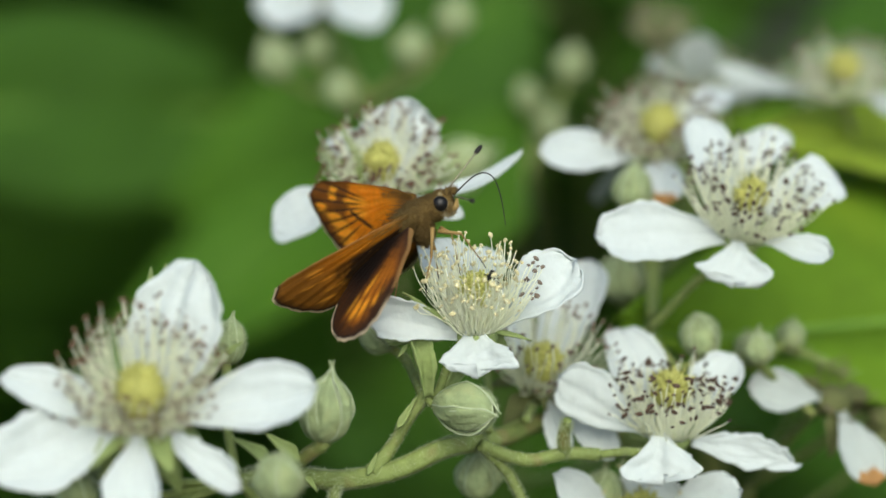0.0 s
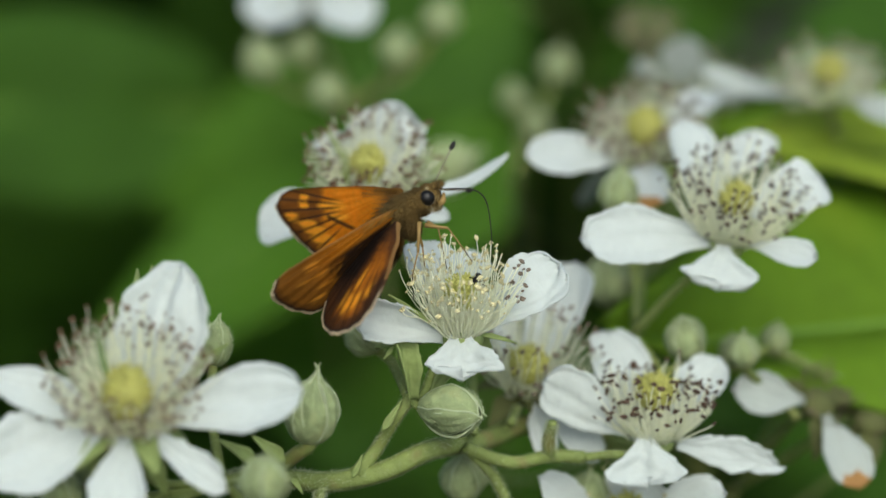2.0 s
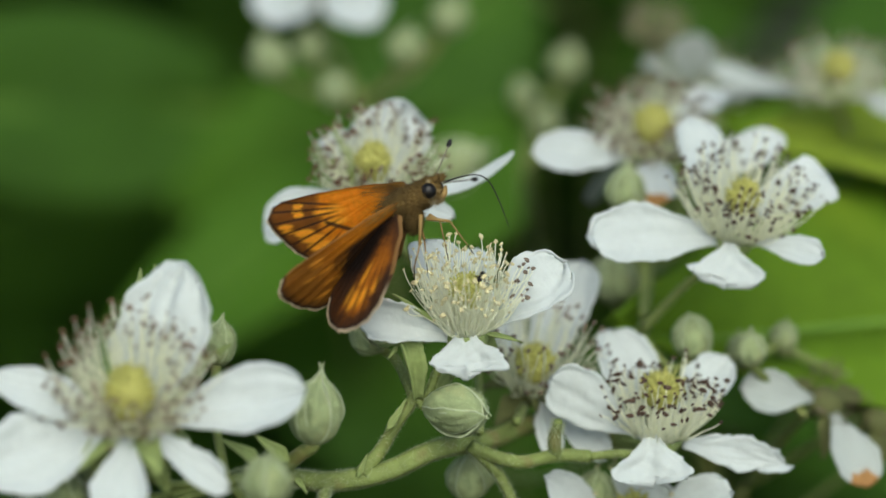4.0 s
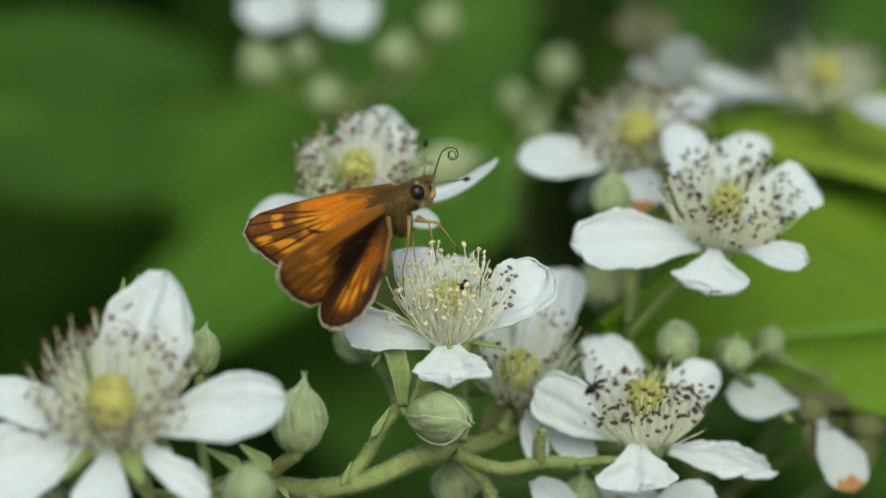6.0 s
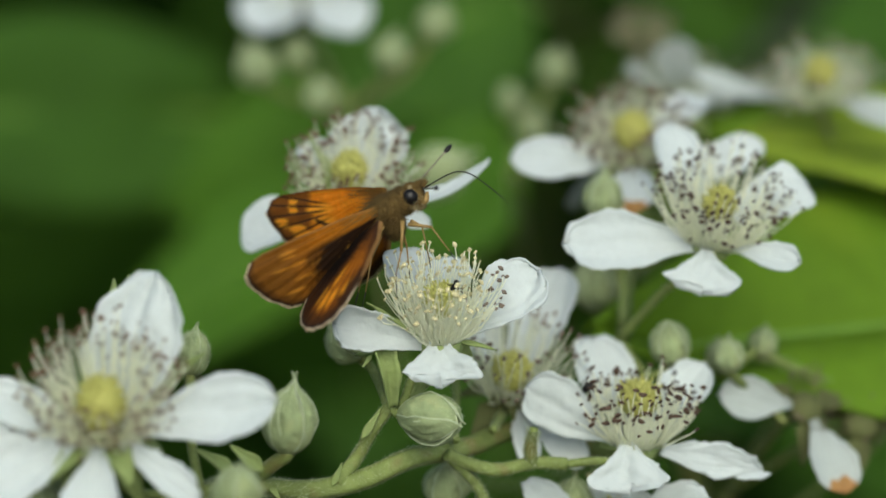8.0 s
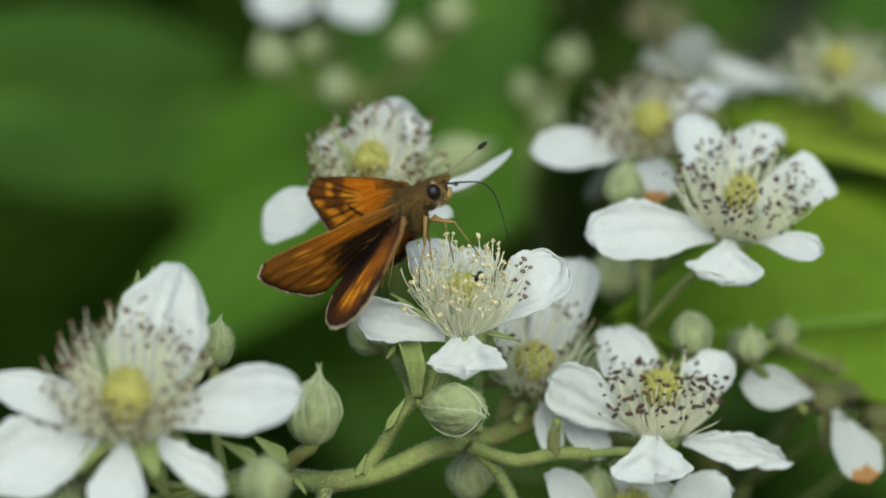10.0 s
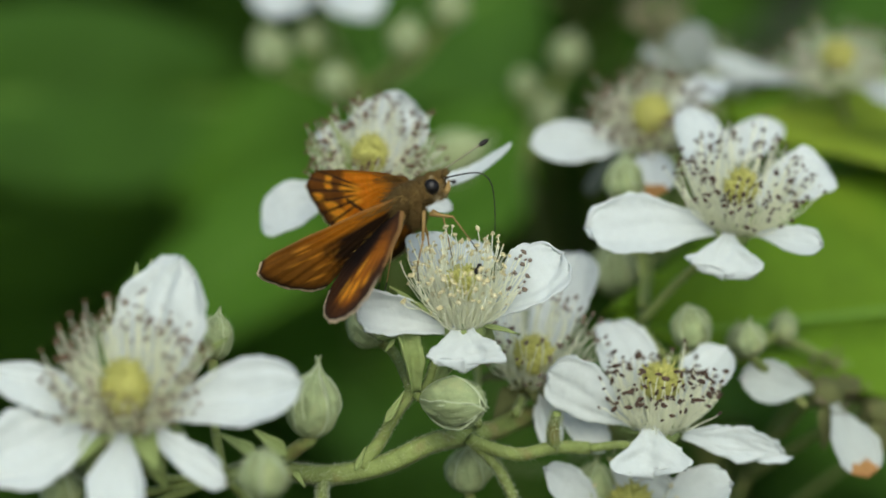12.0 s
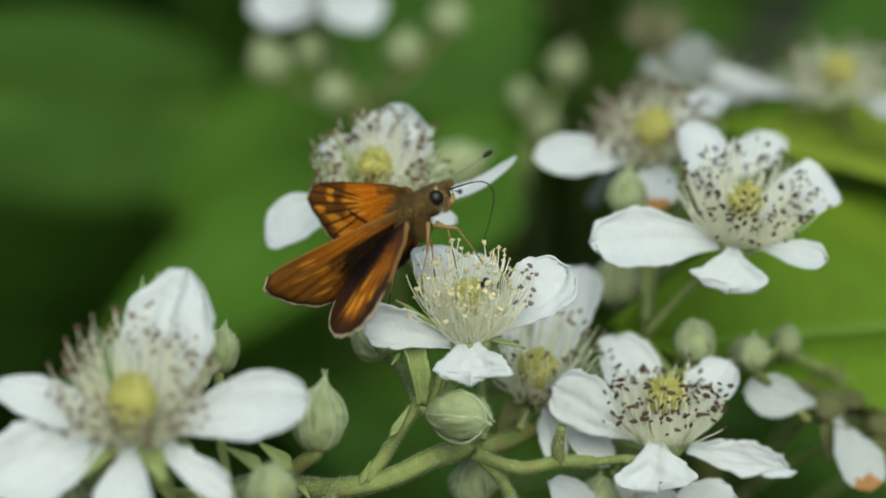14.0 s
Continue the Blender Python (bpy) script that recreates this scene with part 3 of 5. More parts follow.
flower("bramble_flower", V(21.08, 10.00, -17.19), V(0.02, -0.30, 0.95), [
    (V(20.26, 6.00, -21.14), 7.0, dict(bulge=0.4, fan=True, ruffle=0.5, ragged=1.25, claw=0.2, peak=0.76, start=V(20.07, 8.00, -16.99), face=V(0, -1, 0.15))),
    (V(32.68, 12.00, -19.94), 3.3, dict(bulge=0.2, ruffle=0.8, ragged=2.6, peak=0.45, blunt=1.8, claw=0.35, start=V(23.19, 10.00, -17.82), face=V(0, -1, 0.05))),
    (V(27.72, 16.00, -10.11), 4.7, dict(bulge=-0.5, cup=0.2, claw=0.45, blunt=2.0, face=V(-0.3, -0.9, 0.3))),
    (V(16.90, 18.00, -7.70), 5.8, dict(bulge=-0.5, cup=0.2, claw=0.45, blunt=2.0, face=V(0.2, -0.9, 0.3))),
    (V(10.69, 9.00, -12.00), 5.6, dict(bulge=0.0, ruffle=0.2, claw=0.2, blunt=3.5, peak=0.7, cup=0.05, face=V(-0.1, -1, -0.1))),
], "open white bramble flower with dark brown anthers in a ring", 23,
    stalk=(V(17.51, 7, -18.71), V(14.38, 7, -18.97)), stamen=(165, 5.9, 3.7, 0.25), dome=(1.95, 1.75), dome_up=4.4, low=0.10, long=1.5, ring=2.4, sepals=0, leafs=((V(17.51, 12.00, -17.51), 2.0), (V(24.53, 14.00, -18.57), 2.0)))
flower("bramble_flower", V(-5.80, 17.00, 5.53), V(0.0, -0.55, 0.83), [
    (V(-3.03, 19.60, 14.11), 7.6, dict(bulge=-0.8, cup=0.12, ragged=1.3, ruffle=0.6, claw=0.5, blunt=2.1, peak=0.55)),
    (V(-16.26, 18.00, 1.94), 5.0, dict(bulge=1.0, notch=0.3, face=V(0.2, -0.9, 0.5))),
    (V(7.30, 12.00, 8.94), 2.3, dict(bulge=-1.9, start=V(-0.64, 13.00, 5.15), claw=0.7, peak=0.4, blunt=1.7, face=V(-0.45, -0.55, 0.85))),
    (V(1.85, 11, 3.05), 1.9, dict(bulge=1.0, face=V(0, -1, 0.2))),
    (V(-10.09, 24.40, 11.02), 4.0, dict(bulge=0.3)),
], "white bramble flower with brown stamens behind the butterfly", 24,
    stalk=(V(-1.31, 22.8, -2.13), V(3.59, 21.2, -8.64), V(4.20, 5, -16.63)), leafs=((V(-9.80, 18.00, 11.79), 1.5), (V(-11.92, 17.00, 9.61), 1.2)), stamen=(230, 4.9, 4.2, 0.26), heads=ANTHER_RUST, dome=(1.6, 2.1), dome_up=3.2, low=0.35, tall_back=0.25)
flower("bramble_flower", V(9.15, 16, -12.68), V(0.1, -0.6, 0.75), [
    (V(13.91, 21.20, -1.14), 6.0, dict(bulge=-0.4, cup=0.2, claw=0.4)),
    (V(11.50, 11.00, -19.35), 2.4, dict(bulge=0.8, face=V(-0.3, -0.85, 0.5), mat=PETAL)),
    (V(15.92, 12.00, -19.41), 4.2, dict(bulge=0.8, face=V(0.2, -0.85, 0.5), mat=PETAL)),
    (V(4.67, 21.2, -4.29), 4.5, dict(bulge=0.2)),
], "half-hidden ageing bramble flower with greyish stamens", 25,
    stalk=(V(8.28, 13, -14.91), V(7.63, 8, -15.89)), stamen=(100, 6.8, 4.4, 0.28), heads=ANTHER_GREY, dome=(2.0, 1.8), dome_up=2.6, low=0.04, dry=True, leafs=((V(7.50, 14.00, -13.25), 1.3), (V(11.60, 14.00, -15.27), 1.8), (V(9.60, 13.00, -15.22), 1.5)))
flower("bramble_flower", V(28.17, 15.00, 1.23), V(0.2, -0.34, 0.93), [
    (V(14.34, 11.00, 1.21), 5.9, dict(bulge=0.2, cup=0.14, claw=0.35, blunt=3.0, ragged=1.3, face=V(0, -0.95, 0.3))),
    (V(27.21, 11.00, -3.11), 7.4, dict(bulge=0.4, fan=True, ragged=1.2, claw=0.15, peak=0.78, start=V(27.69, 13.00, 0.69), face=V(0, -0.95, 0.3))),
    (V(36.17, 11.00, -0.58), 2.9, dict(bulge=0.5, blunt=3.4, start=V(30.22, 14.00, 0.69), face=V(0, -0.9, 0.4))),
    (V(37.36, 18.00, 6.94), 5.6, dict(bulge=0.0, cup=0.1, claw=0.5, blunt=7.0, peak=0.7, start=V(30.29, 16.00, 3.80), face=V(-0.3, -0.9, 0.4))),
    (V(24.67, 24.40, 12.78), 4.8, dict(bulge=-0.5, cup=0.2, claw=0.6, face=V(0.2, -0.9, 0.4))),
    (V(33.90, 28.00, 11.13), 3.9, dict(bulge=0.2, start=V(26.77, 26.00, 7.77), claw=0.6, blunt=2.2, peak=0.5, face=V(0, -0.95, 0.3))),
], "open white bramble flower with scattered brown anthers", 26,
    stalk=(V(24.28, 18, -2.91), V(19.78, 21.2, -7.82)), stamen=(230, 5.9, 4.6, 0.25), dome=(1.5, 1.8), dome_up=4.0, low=0.22, tall_back=0.6, sepals=0, leafs=((V(22.80, 16.00, 0.05), 2.0), (V(34.40, 17.00, 0.86), 1.8)))
flower("bramble_flower", V(21.37, 32.4, 10.09), V(0.0, -0.6, 0.8), [
    (V(9.42, 26.00, 9.31), 4.5, dict(bulge=0.2, claw=0.4, blunt=2.0, face=V(0, -0.95, 0.3))),
    (V(21.34, 22.80, 4.31), 4.4, dict(bulge=1.0, tinted=WITHERED)),
    (V(28.98, 43.6, 16.19), 4.6, dict(bulge=0.3)),
    # The shadow on this lower petal is put into its greyer tone.
    (V(15.96, 43.60, 4.68), 4.0, dict(bulge=0.3, mat=PETAL_OLD_DIM)),
], "white bramble flower with pale brown stamens further back", 27,
    stalk=(V(21.16, 30.8, -1.62), V(19.98, 22.8, -7.86)), stamen=(190, 4.4, 4.3, 0.30), heads=ANTHER_RUST, dome=(1.9, 2.0), dome_up=2.8, low=0.4)
flower("bramble_flower", V(41.83, 50, 16.65), V(-0.1, -0.55, 0.8), [
    (V(28.54, 53.2, 19.05), 3.6, dict(bulge=-2.6)),
    (V(49.51, 43.6, 13.07), 4.6, dict(bulge=0.6)),
], "blurred white bramble flower with cream stamens", 28, old_dim=True,
    stalk=(V(44.04, 56.4, 7.24), V(42.85, 56.4, -7.12), V(31.58, 43.6, -24.23), V(30.03, 53.2, -33.17)), stamen=(120, 3.6, 4.4, 0.28), heads=ANTHER_GREY, dome=(1.7, 1.8), dome_up=2.6, sepals=0)
flower("bramble_flower", V(27.44, 62.8, 16.49), V(0.0, -0.5, 0.8), [
    (V(27.21, 59.6, 22.99), 4.8, dict(bulge=0.5, face=V(0, -0.9, 0.3))),
    (V(22.09, 59.6, 19.37), 4.5, dict(bulge=0.6)),
    (V(32.95, 59.6, 16.35), 4.5, dict(bulge=0.6)),
], "white bramble flower deep in the spray", 29, old_dim=True,
    stalk=(V(26.53, 62.8, 6.75), V(22.90, 43.6, -6.88), V(19.98, 22.8, -7.86)), stamen=(60, 4.0, 5.0, 0.28), heads=ANTHER_GREY, dome=None)
flower("bramble_flower", V(-13.79, 82, 30.71), V(0.0, -0.7, 0.7), [
    (V(-7.51, 74, 24.48), 7.2, dict(bulge=0.8)),
    (V(-18.53, 74, 24.73), 7.2, dict(bulge=0.8)),
    (V(-4.05, 78.8, 31.74), 7.0, dict(bulge=0.8)),
    (V(-23.24, 82, 33.27), 7.0, dict(bulge=0.8)),
    (V(-14.64, 91.6, 41.24), 7.0, dict(bulge=0.8)),
], "white bramble flower far behind the spray", 30,
    stalk=(V(-11.79, 83.6, 22.50), V(-8.88, 82, 17.30)), stamen=(70, 4.4, 5.0, 0.28), heads=ANTHER_GREY)
flower("bramble_flower", V(18.41, 14, -26.81), V(0.0, -0.6, 0.8), [
    (V(10.38, 9.00, -21.02), 3.6, dict(bulge=0.6, face=V(-0.2, -0.9, 0.5))),
    (V(27.68, 9, -22.59), 6.4, dict(bulge=0.6, face=V(0.1, -0.8, 0.6))),
    (V(20.27, 14, -21.33), 7.0, dict(bulge=0.4, face=V(0, -0.9, 0.5))),
    (V(17.35, 4, -31.96), 6.0, dict(bulge=0.8)),
], "white bramble flower low in the spray, half hidden", 31,
    stalk=(V(19.14, 27.6, -31.48), V(30.03, 53.2, -33.17)), stamen=(60, 4.0, 4.6, 0.26), heads=ANTHER_CREAM, dome=(2.2, 2.2), dome_up=2.6)
flower("bramble_flower", V(37.88, 22.8, -14.41), V(0.3, -0.6, 0.5), [
    (V(29.12, 18, -13.08), 4.2, dict(bulge=0.5, face=V(0, -1, 0.2))),
    (V(40.84, 17, -22.38), 4.6, dict(bulge=0.8, tinted=WITHERED, face=V(0.2, -1, 0.2))),
], "withering bramble flower with only two petals, one browned", 32, old_dim=True,
    stalk=(V(35.74, 27.6, -16.54), V(31.58, 43.6, -24.23)), stamen=(18, 2.0, 2.2, 0.2), heads=ANTHER_GREY, dome=None, thread=THREAD_SPENT, sepals=3)

flower("bramble_flower", V(43.49, 27.6, -16.27), V(0.1, -0.6, 0.7), [], "spent bramble flower head with withered brown stamens", 33,
       old_dim=True, stalk=(V(40.16, 32.4, -17.89), V(31.58, 43.6, -24.23)), stamen=(18, 2.0, 2.0, 0.2), heads=ANTHER_GREY, dome=None, thread=THREAD_SPENT, sepals=3)


flower("bramble_flower", V(24.04, 74.00, 23.72), V(0.0, -0.5, 0.8), [], "blurred spent bramble flower with pale brown stamens", 35,
       old_dim=True, stalk=(V(24.48, 74.00, 17.59), V(22.90, 43.6, -6.88)), stamen=(50, 2.4, 1.6, 0.3), heads=ANTHER_GREY, dome=None, thread=THREAD_DRY, sepals=0)

# ---- buds ----
for base, axis, size, seed, stalk, plump in (
    (V(-10.61, -6.00, -16.77), V(0.12, -0.1, 1), 2.95, 41, (V(-11.85, -5.00, -18.13), V(-13.59, -3.00, -19.66)), 0.72),
    (V(-0.41, 0.00, -14.03), V(1, -0.62, -0.12), 3.2, 42, (V(-1.53, 1.00, -13.25),), 0.80),
    (V(-19.25, -4, -10.03), V(0.1, 0.2, 1), 2.0, 43, (V(-19.29, -5, -15.02), V(-18.17, -7, -20.41)), 0.72),
    (V(-30.05, -8, -20.35), V(0.1, -0.4, 1), 1.9, 44, (V(-26.15, -7, -21.91), V(-18.17, -7, -20.41)), 0.8),
    (V(-14.17, -18, -21.16), V(0.1, -0.5, 0.9), 2.2, 45, (V(-15.72, -6, -22.98), V(-18.17, -7, -20.41)), 0.85),
    (V(3.26, 12.00, -22.99), V(0.0, -0.3, 1), 2.1, 46, (V(5.00, 7, -25.48), V(7.58, 6, -23.84)), 0.9),
    (V(24.58, 17, -9.93), V(-0.1, -0.3, 1), 2.1, 47, (V(22.33, 17, -11.22), V(19.78, 21.2, -8.10)), 0.85),
    (V(14.37, 89.50, 19.57), V(0.2, -0.3, 1), 2.0, 48, (V(12.69, 87.81, 16.25), V(11.08, 87.81, 13.66)), 0.85),
    (V(10.10, 87.81, 16.25), V(-0.3, -0.2, 1), 1.6, 49, (V(10.75, 87.81, 14.64), V(11.08, 87.81, 13.66)), 0.85),
    (V(11.87, 86.11, 12.96), V(0.2, -0.4, 1), 1.7, 50, (V(11.40, 87.81, 11.72), V(10.58, 86.11, 9.74)), 0.85),
    (V(-11.04, 72.4, 15.96), V(-0.2, -0.3, 1), 1.8, 51, (V(-9.76, 78.8, 15.27), V(-8.88, 82, 16.67)), 0.85),
    (V(-17.85, 75.6, 19.23), V(-0.4, -0.3, 1), 2.3, 52, (V(-13.61, 80.4, 17.24), V(-8.88, 82, 17.18)), 0.85),
    (V(-3.91, 77.2, 20.76), V(0.2, -0.3, 1), 2.0, 53, (V(-5.98, 80.4, 18.51), V(-8.68, 82, 16.67)), 0.85),
    (V(0.57, 82, 24.46), V(0.4, -0.3, 1), 2.1, 54, (V(-2.82, 83.6, 19.94), V(-8.68, 82, 16.03)), 0.85),
    (V(-14.19, 78.8, 20.97), V(-0.1, -0.3, 1), 1.8, 55, (V(-11.70, 80.4, 18.51), V(-8.88, 82, 16.98)), 0.85),
    (V(18.23, 22.8, 3.77), V(0.05, -0.3, 1), 2.3, 56, (V(20.16, 26, -1.60), V(20.09, 22.8, -6.49)), 0.75),
    (V(30.11, 17, -10.68), V(-0.1, -0.3, 1), 1.6, 57, (V(32.92, 21.2, -13.53), V(35.64, 21.2, -15.97)), 0.85),
    (V(18.00, 32.4, -4.99), V(0.0, -0.3, 1), 2.6, 58, (V(18.76, 30.8, -7.76), V(19.70, 22.8, -8.68)), 0.9),
    (V(-31.89, -12, -22.80), V(0.0, -0.3, 1), 2.0, 59, (V(-29.06, -8, -24.33), V(-18.17, -7, -20.41)), 0.85),
    (V(-4.94, 10, -8.99), V(-0.5, -0.3, 0.6), 2.0, 60, (V(-3.34, 8, -10.40), V(-1.84, 1, -13.25)), 0.85),
    (V(-0.73, 62.8, 7.85), V(0.9, -0.3, 0.4), 3.4, 63, (V(-3.20, 53.2, 5.70), V(-5.02, 80.4, 7.06), V(-6.64, 82, 9.00)), 0.7),
    (V(29.90, 24.00, -10.90), V(-0.2, -0.3, 1), 1.5, 64, (V(33.28, 25.00, -9.06),), 0.85),
    (V(33.65, 26.00, -9.58), V(0.2, -0.3, 1), 1.4, 65, (V(35.03, 26.00, -10.13),), 0.85),
    (V(14.95, 14, -24.15), V(0.1, -0.5, 1), 2.0, 62, (V(11.19, 5, -25.33), V(7.58, 6, -23.84)), 0.85),
):
    bud(base, axis, size, seed, stalk, plump, 0.12 if seed == 42 else 0.25 if seed == 47 else 1.0, nose=0.42 if seed == 42 else 0.0, thick=0.68 if seed == 41 else 0.46)

# ---- leaves ----
FRESH = "broad fresh green bramble leaf with toothed edge"
PALE = "toothed bramble leaf, coloured yellow-green for the light it catches"
DEEP = "large dark green bramble leaf behind the flowers"
leaf(V(88.55, 60.00, -1.27), V(19.50, 24.00, -4.66), 43, V(0.05, -0.70, 0.72), 1, LEAF_YOUNG, FRESH, (V(69.78, 53.2, -18.93), V(48, 80, -500)), droop=0.03)
leaf(V(74.60, 68.00, 8.6), V(35.03, 60.00, 4.4), 23, V(0.02, -0.80, 0.6), 11, LEAF_YOUNG, FRESH, (V(75, 75, -30), V(48, 80, -500)), droop=0.03)
leaf(V(65.59, 56.4, 12.2), V(33.42, 50, 13.4), 22, V(0.0, -0.55, 0.83), 2, LEAF_LIT, PALE, (V(70.26, 69.2, -9.83), V(48, 80, -500)), droop=0.03)
leaf(V(50.89, 72.4, 9.5), V(31.5, 78.8, 16.0), 11, V(0.0, -0.8, 0.6), 3, LEAF_YOUNG, FRESH, (V(48.97, 85.2, 6.18), V(53.88, 109.2, 2.79)))
for base, tip, wide, face, seed, mat in (
    (V(-27.30, 181.00, 19.92), V(-81.42, 141.00, 20.17), 30, V(-0.15, -0.97, 0.2), 4, LEAF),
    (V(-4.22, 173.00, 14.92), V(-47.07, 141.00, -16.01), 22, V(-0.1, -0.87, 0.48), 5, LEAF_MID),
    (V(2.91, 190.00, 24.31), V(-34.89, 165.00, 9.30), 30, V(-0.1, -0.9, 0.4), 9, LEAF_MID),
    (V(26.11, 85.00, -14.09), V(38.95, 78.00, -19.54), 8, V(0.1, -0.9, 0.1), 10, LEAF),
    (V(12.45, 165.2, 36.98), V(-13.26, 141.2, 22.74), 32, V(-0.3, -0.9, -0.15), 6, LEAF),
    (V(-3.0, 117.2, 0.07), V(8.0, 123.6, 17.66), 20, V(0.0, -0.8, 0.6), 7, LEAF_MID),
    (V(101.33, 229.2, 43.54), V(51.29, 189.2, 28.30), 34, V(0.0, -0.8, 0.6), 8, LEAF),
):
    leaf(base, tip, wide, face, seed, mat, DEEP, (base + V(10, 50, -8), base + V(14, 130, -50)))


def beetle(at_mm, label):
    """A tiny pollen beetle."""
    root = thing("beetle", at_mm, label, "beetle")
    part("body", ball(V(0, 0, 0), V(0.3, -0.2, 1), 0.62, 0.40, 7, 10), EYE, root)
    part("head", ball(V(0.18, -0.12, 0.62), V(0.3, -0.2, 1), 0.22, 0.26, 6, 8), EYE, root)
    for k in range(6):
        side, up = (-1 if k % 2 else 1), -0.3 + 0.3 * (k // 2)
        part("leg", tube([V(0.2 * side, -0.1, up), V(0.6 * side, -0.15, up + 0.1), V(0.75 * side, 0.2, up - 0.1)], 0.05, 5), EYE, root)
    return root


# This one only darkens the shaded gap between stamens; the crawling one is a beetle.
beetle(V(4.26, -2.2, -2.69), "beetle-shaped dark stand-in for the shaded gap among the stamens")
CRAWLER = beetle(V(14.2, 12.6, -14.0), "tiny black beetle crawling over the edge of a petal")


# ---- the butterfly ----
def smooth(a, b, x):
    t = min(1.0, max(0.0, (x - a) / (b - a)))
    return t * t * (3 - 2 * t)


def blend(a, b, t):
    return tuple(p + (q - p) * t for p, q in zip(a, b))


def curve_y(points, x):
    for (x0, y0), (x1, y1) in zip(points, points[1:]):
        if x <= x1:
            return y0 + (y1 - y0) * smooth(x0, x1, x) * 0.5 + (y1 - y0) * 0.5 * (x - x0) / (x1 - x0)
    return points[-1][1]


FORE_TOP = ((0, -0.3), (4, -0.6), (9, -0.55), (12.6, -0.3), (14.0, 0.15), (14.75, 1.2))
FORE_LOW = ((0, 0.9), (3, 2.7), (7, 4.9), (9.6, 6.3), (10.6, 6.2), (12.6, 4.7), (14.0, 3.0), (14.55, 2.1), (14.75, 1.4))
HIND_TOP = ((0, -0.4), (2, -1.9), (6, -3.2), (9.2, -2.85), (10.6, -2.2), (11.5, -1.2), (12.0, 0.4))
HIND_LOW = ((0, 0.6), (2, 2.0), (6, 3.5), (8.6, 3.8), (10.3, 3.35), (11.3, 2.4), (11.8, 1.4), (12.0, 0.6))
ORANGE, BRIGHT, BROWN, CREAM = (0.72, 0.22, 0.006), (0.95, 0.42, 0.03), (0.065, 0.024, 0.008), (0.64, 0.52, 0.36)
DULL, DUSK, TAN = (0.50, 0.175, 0.010), (0.035, 0.017, 0.010), (0.36, 0.20, 0.07)


def rim_gap(low, x, y, start):
    """How far (x, y) lies from the outer margin of a wing."""
    best = 9.0
    for (x0, y0), (x1, y1) in zip(low, low[1:]):
        if x1 <= start:
            continue
        vx, vy = x1 - x0, y1 - y0
        t = min(1, max(0, ((x - x0) * vx + (y - y0) * vy) / (vx * vx + vy * vy)))
        best = min(best, math.hypot(x - x0 - vx * t, y - y0 - vy * t))
    return best


def veins(x, y, ox, oy, angles, wide):
    r = math.hypot(x - ox, y - oy)
    a = math.atan2(y - oy, x - ox)
    gap = min(abs(a - v) * r for v in angles)
    return 1 - smooth(wide * 0.5, wide, gap)


def blob(x, y, cx, cy, half_x, half_y, soft=0.45):
    return 1 - smooth(1 - soft, 1 + soft, math.hypot((x - cx) / half_x, (y - cy) / half_y))


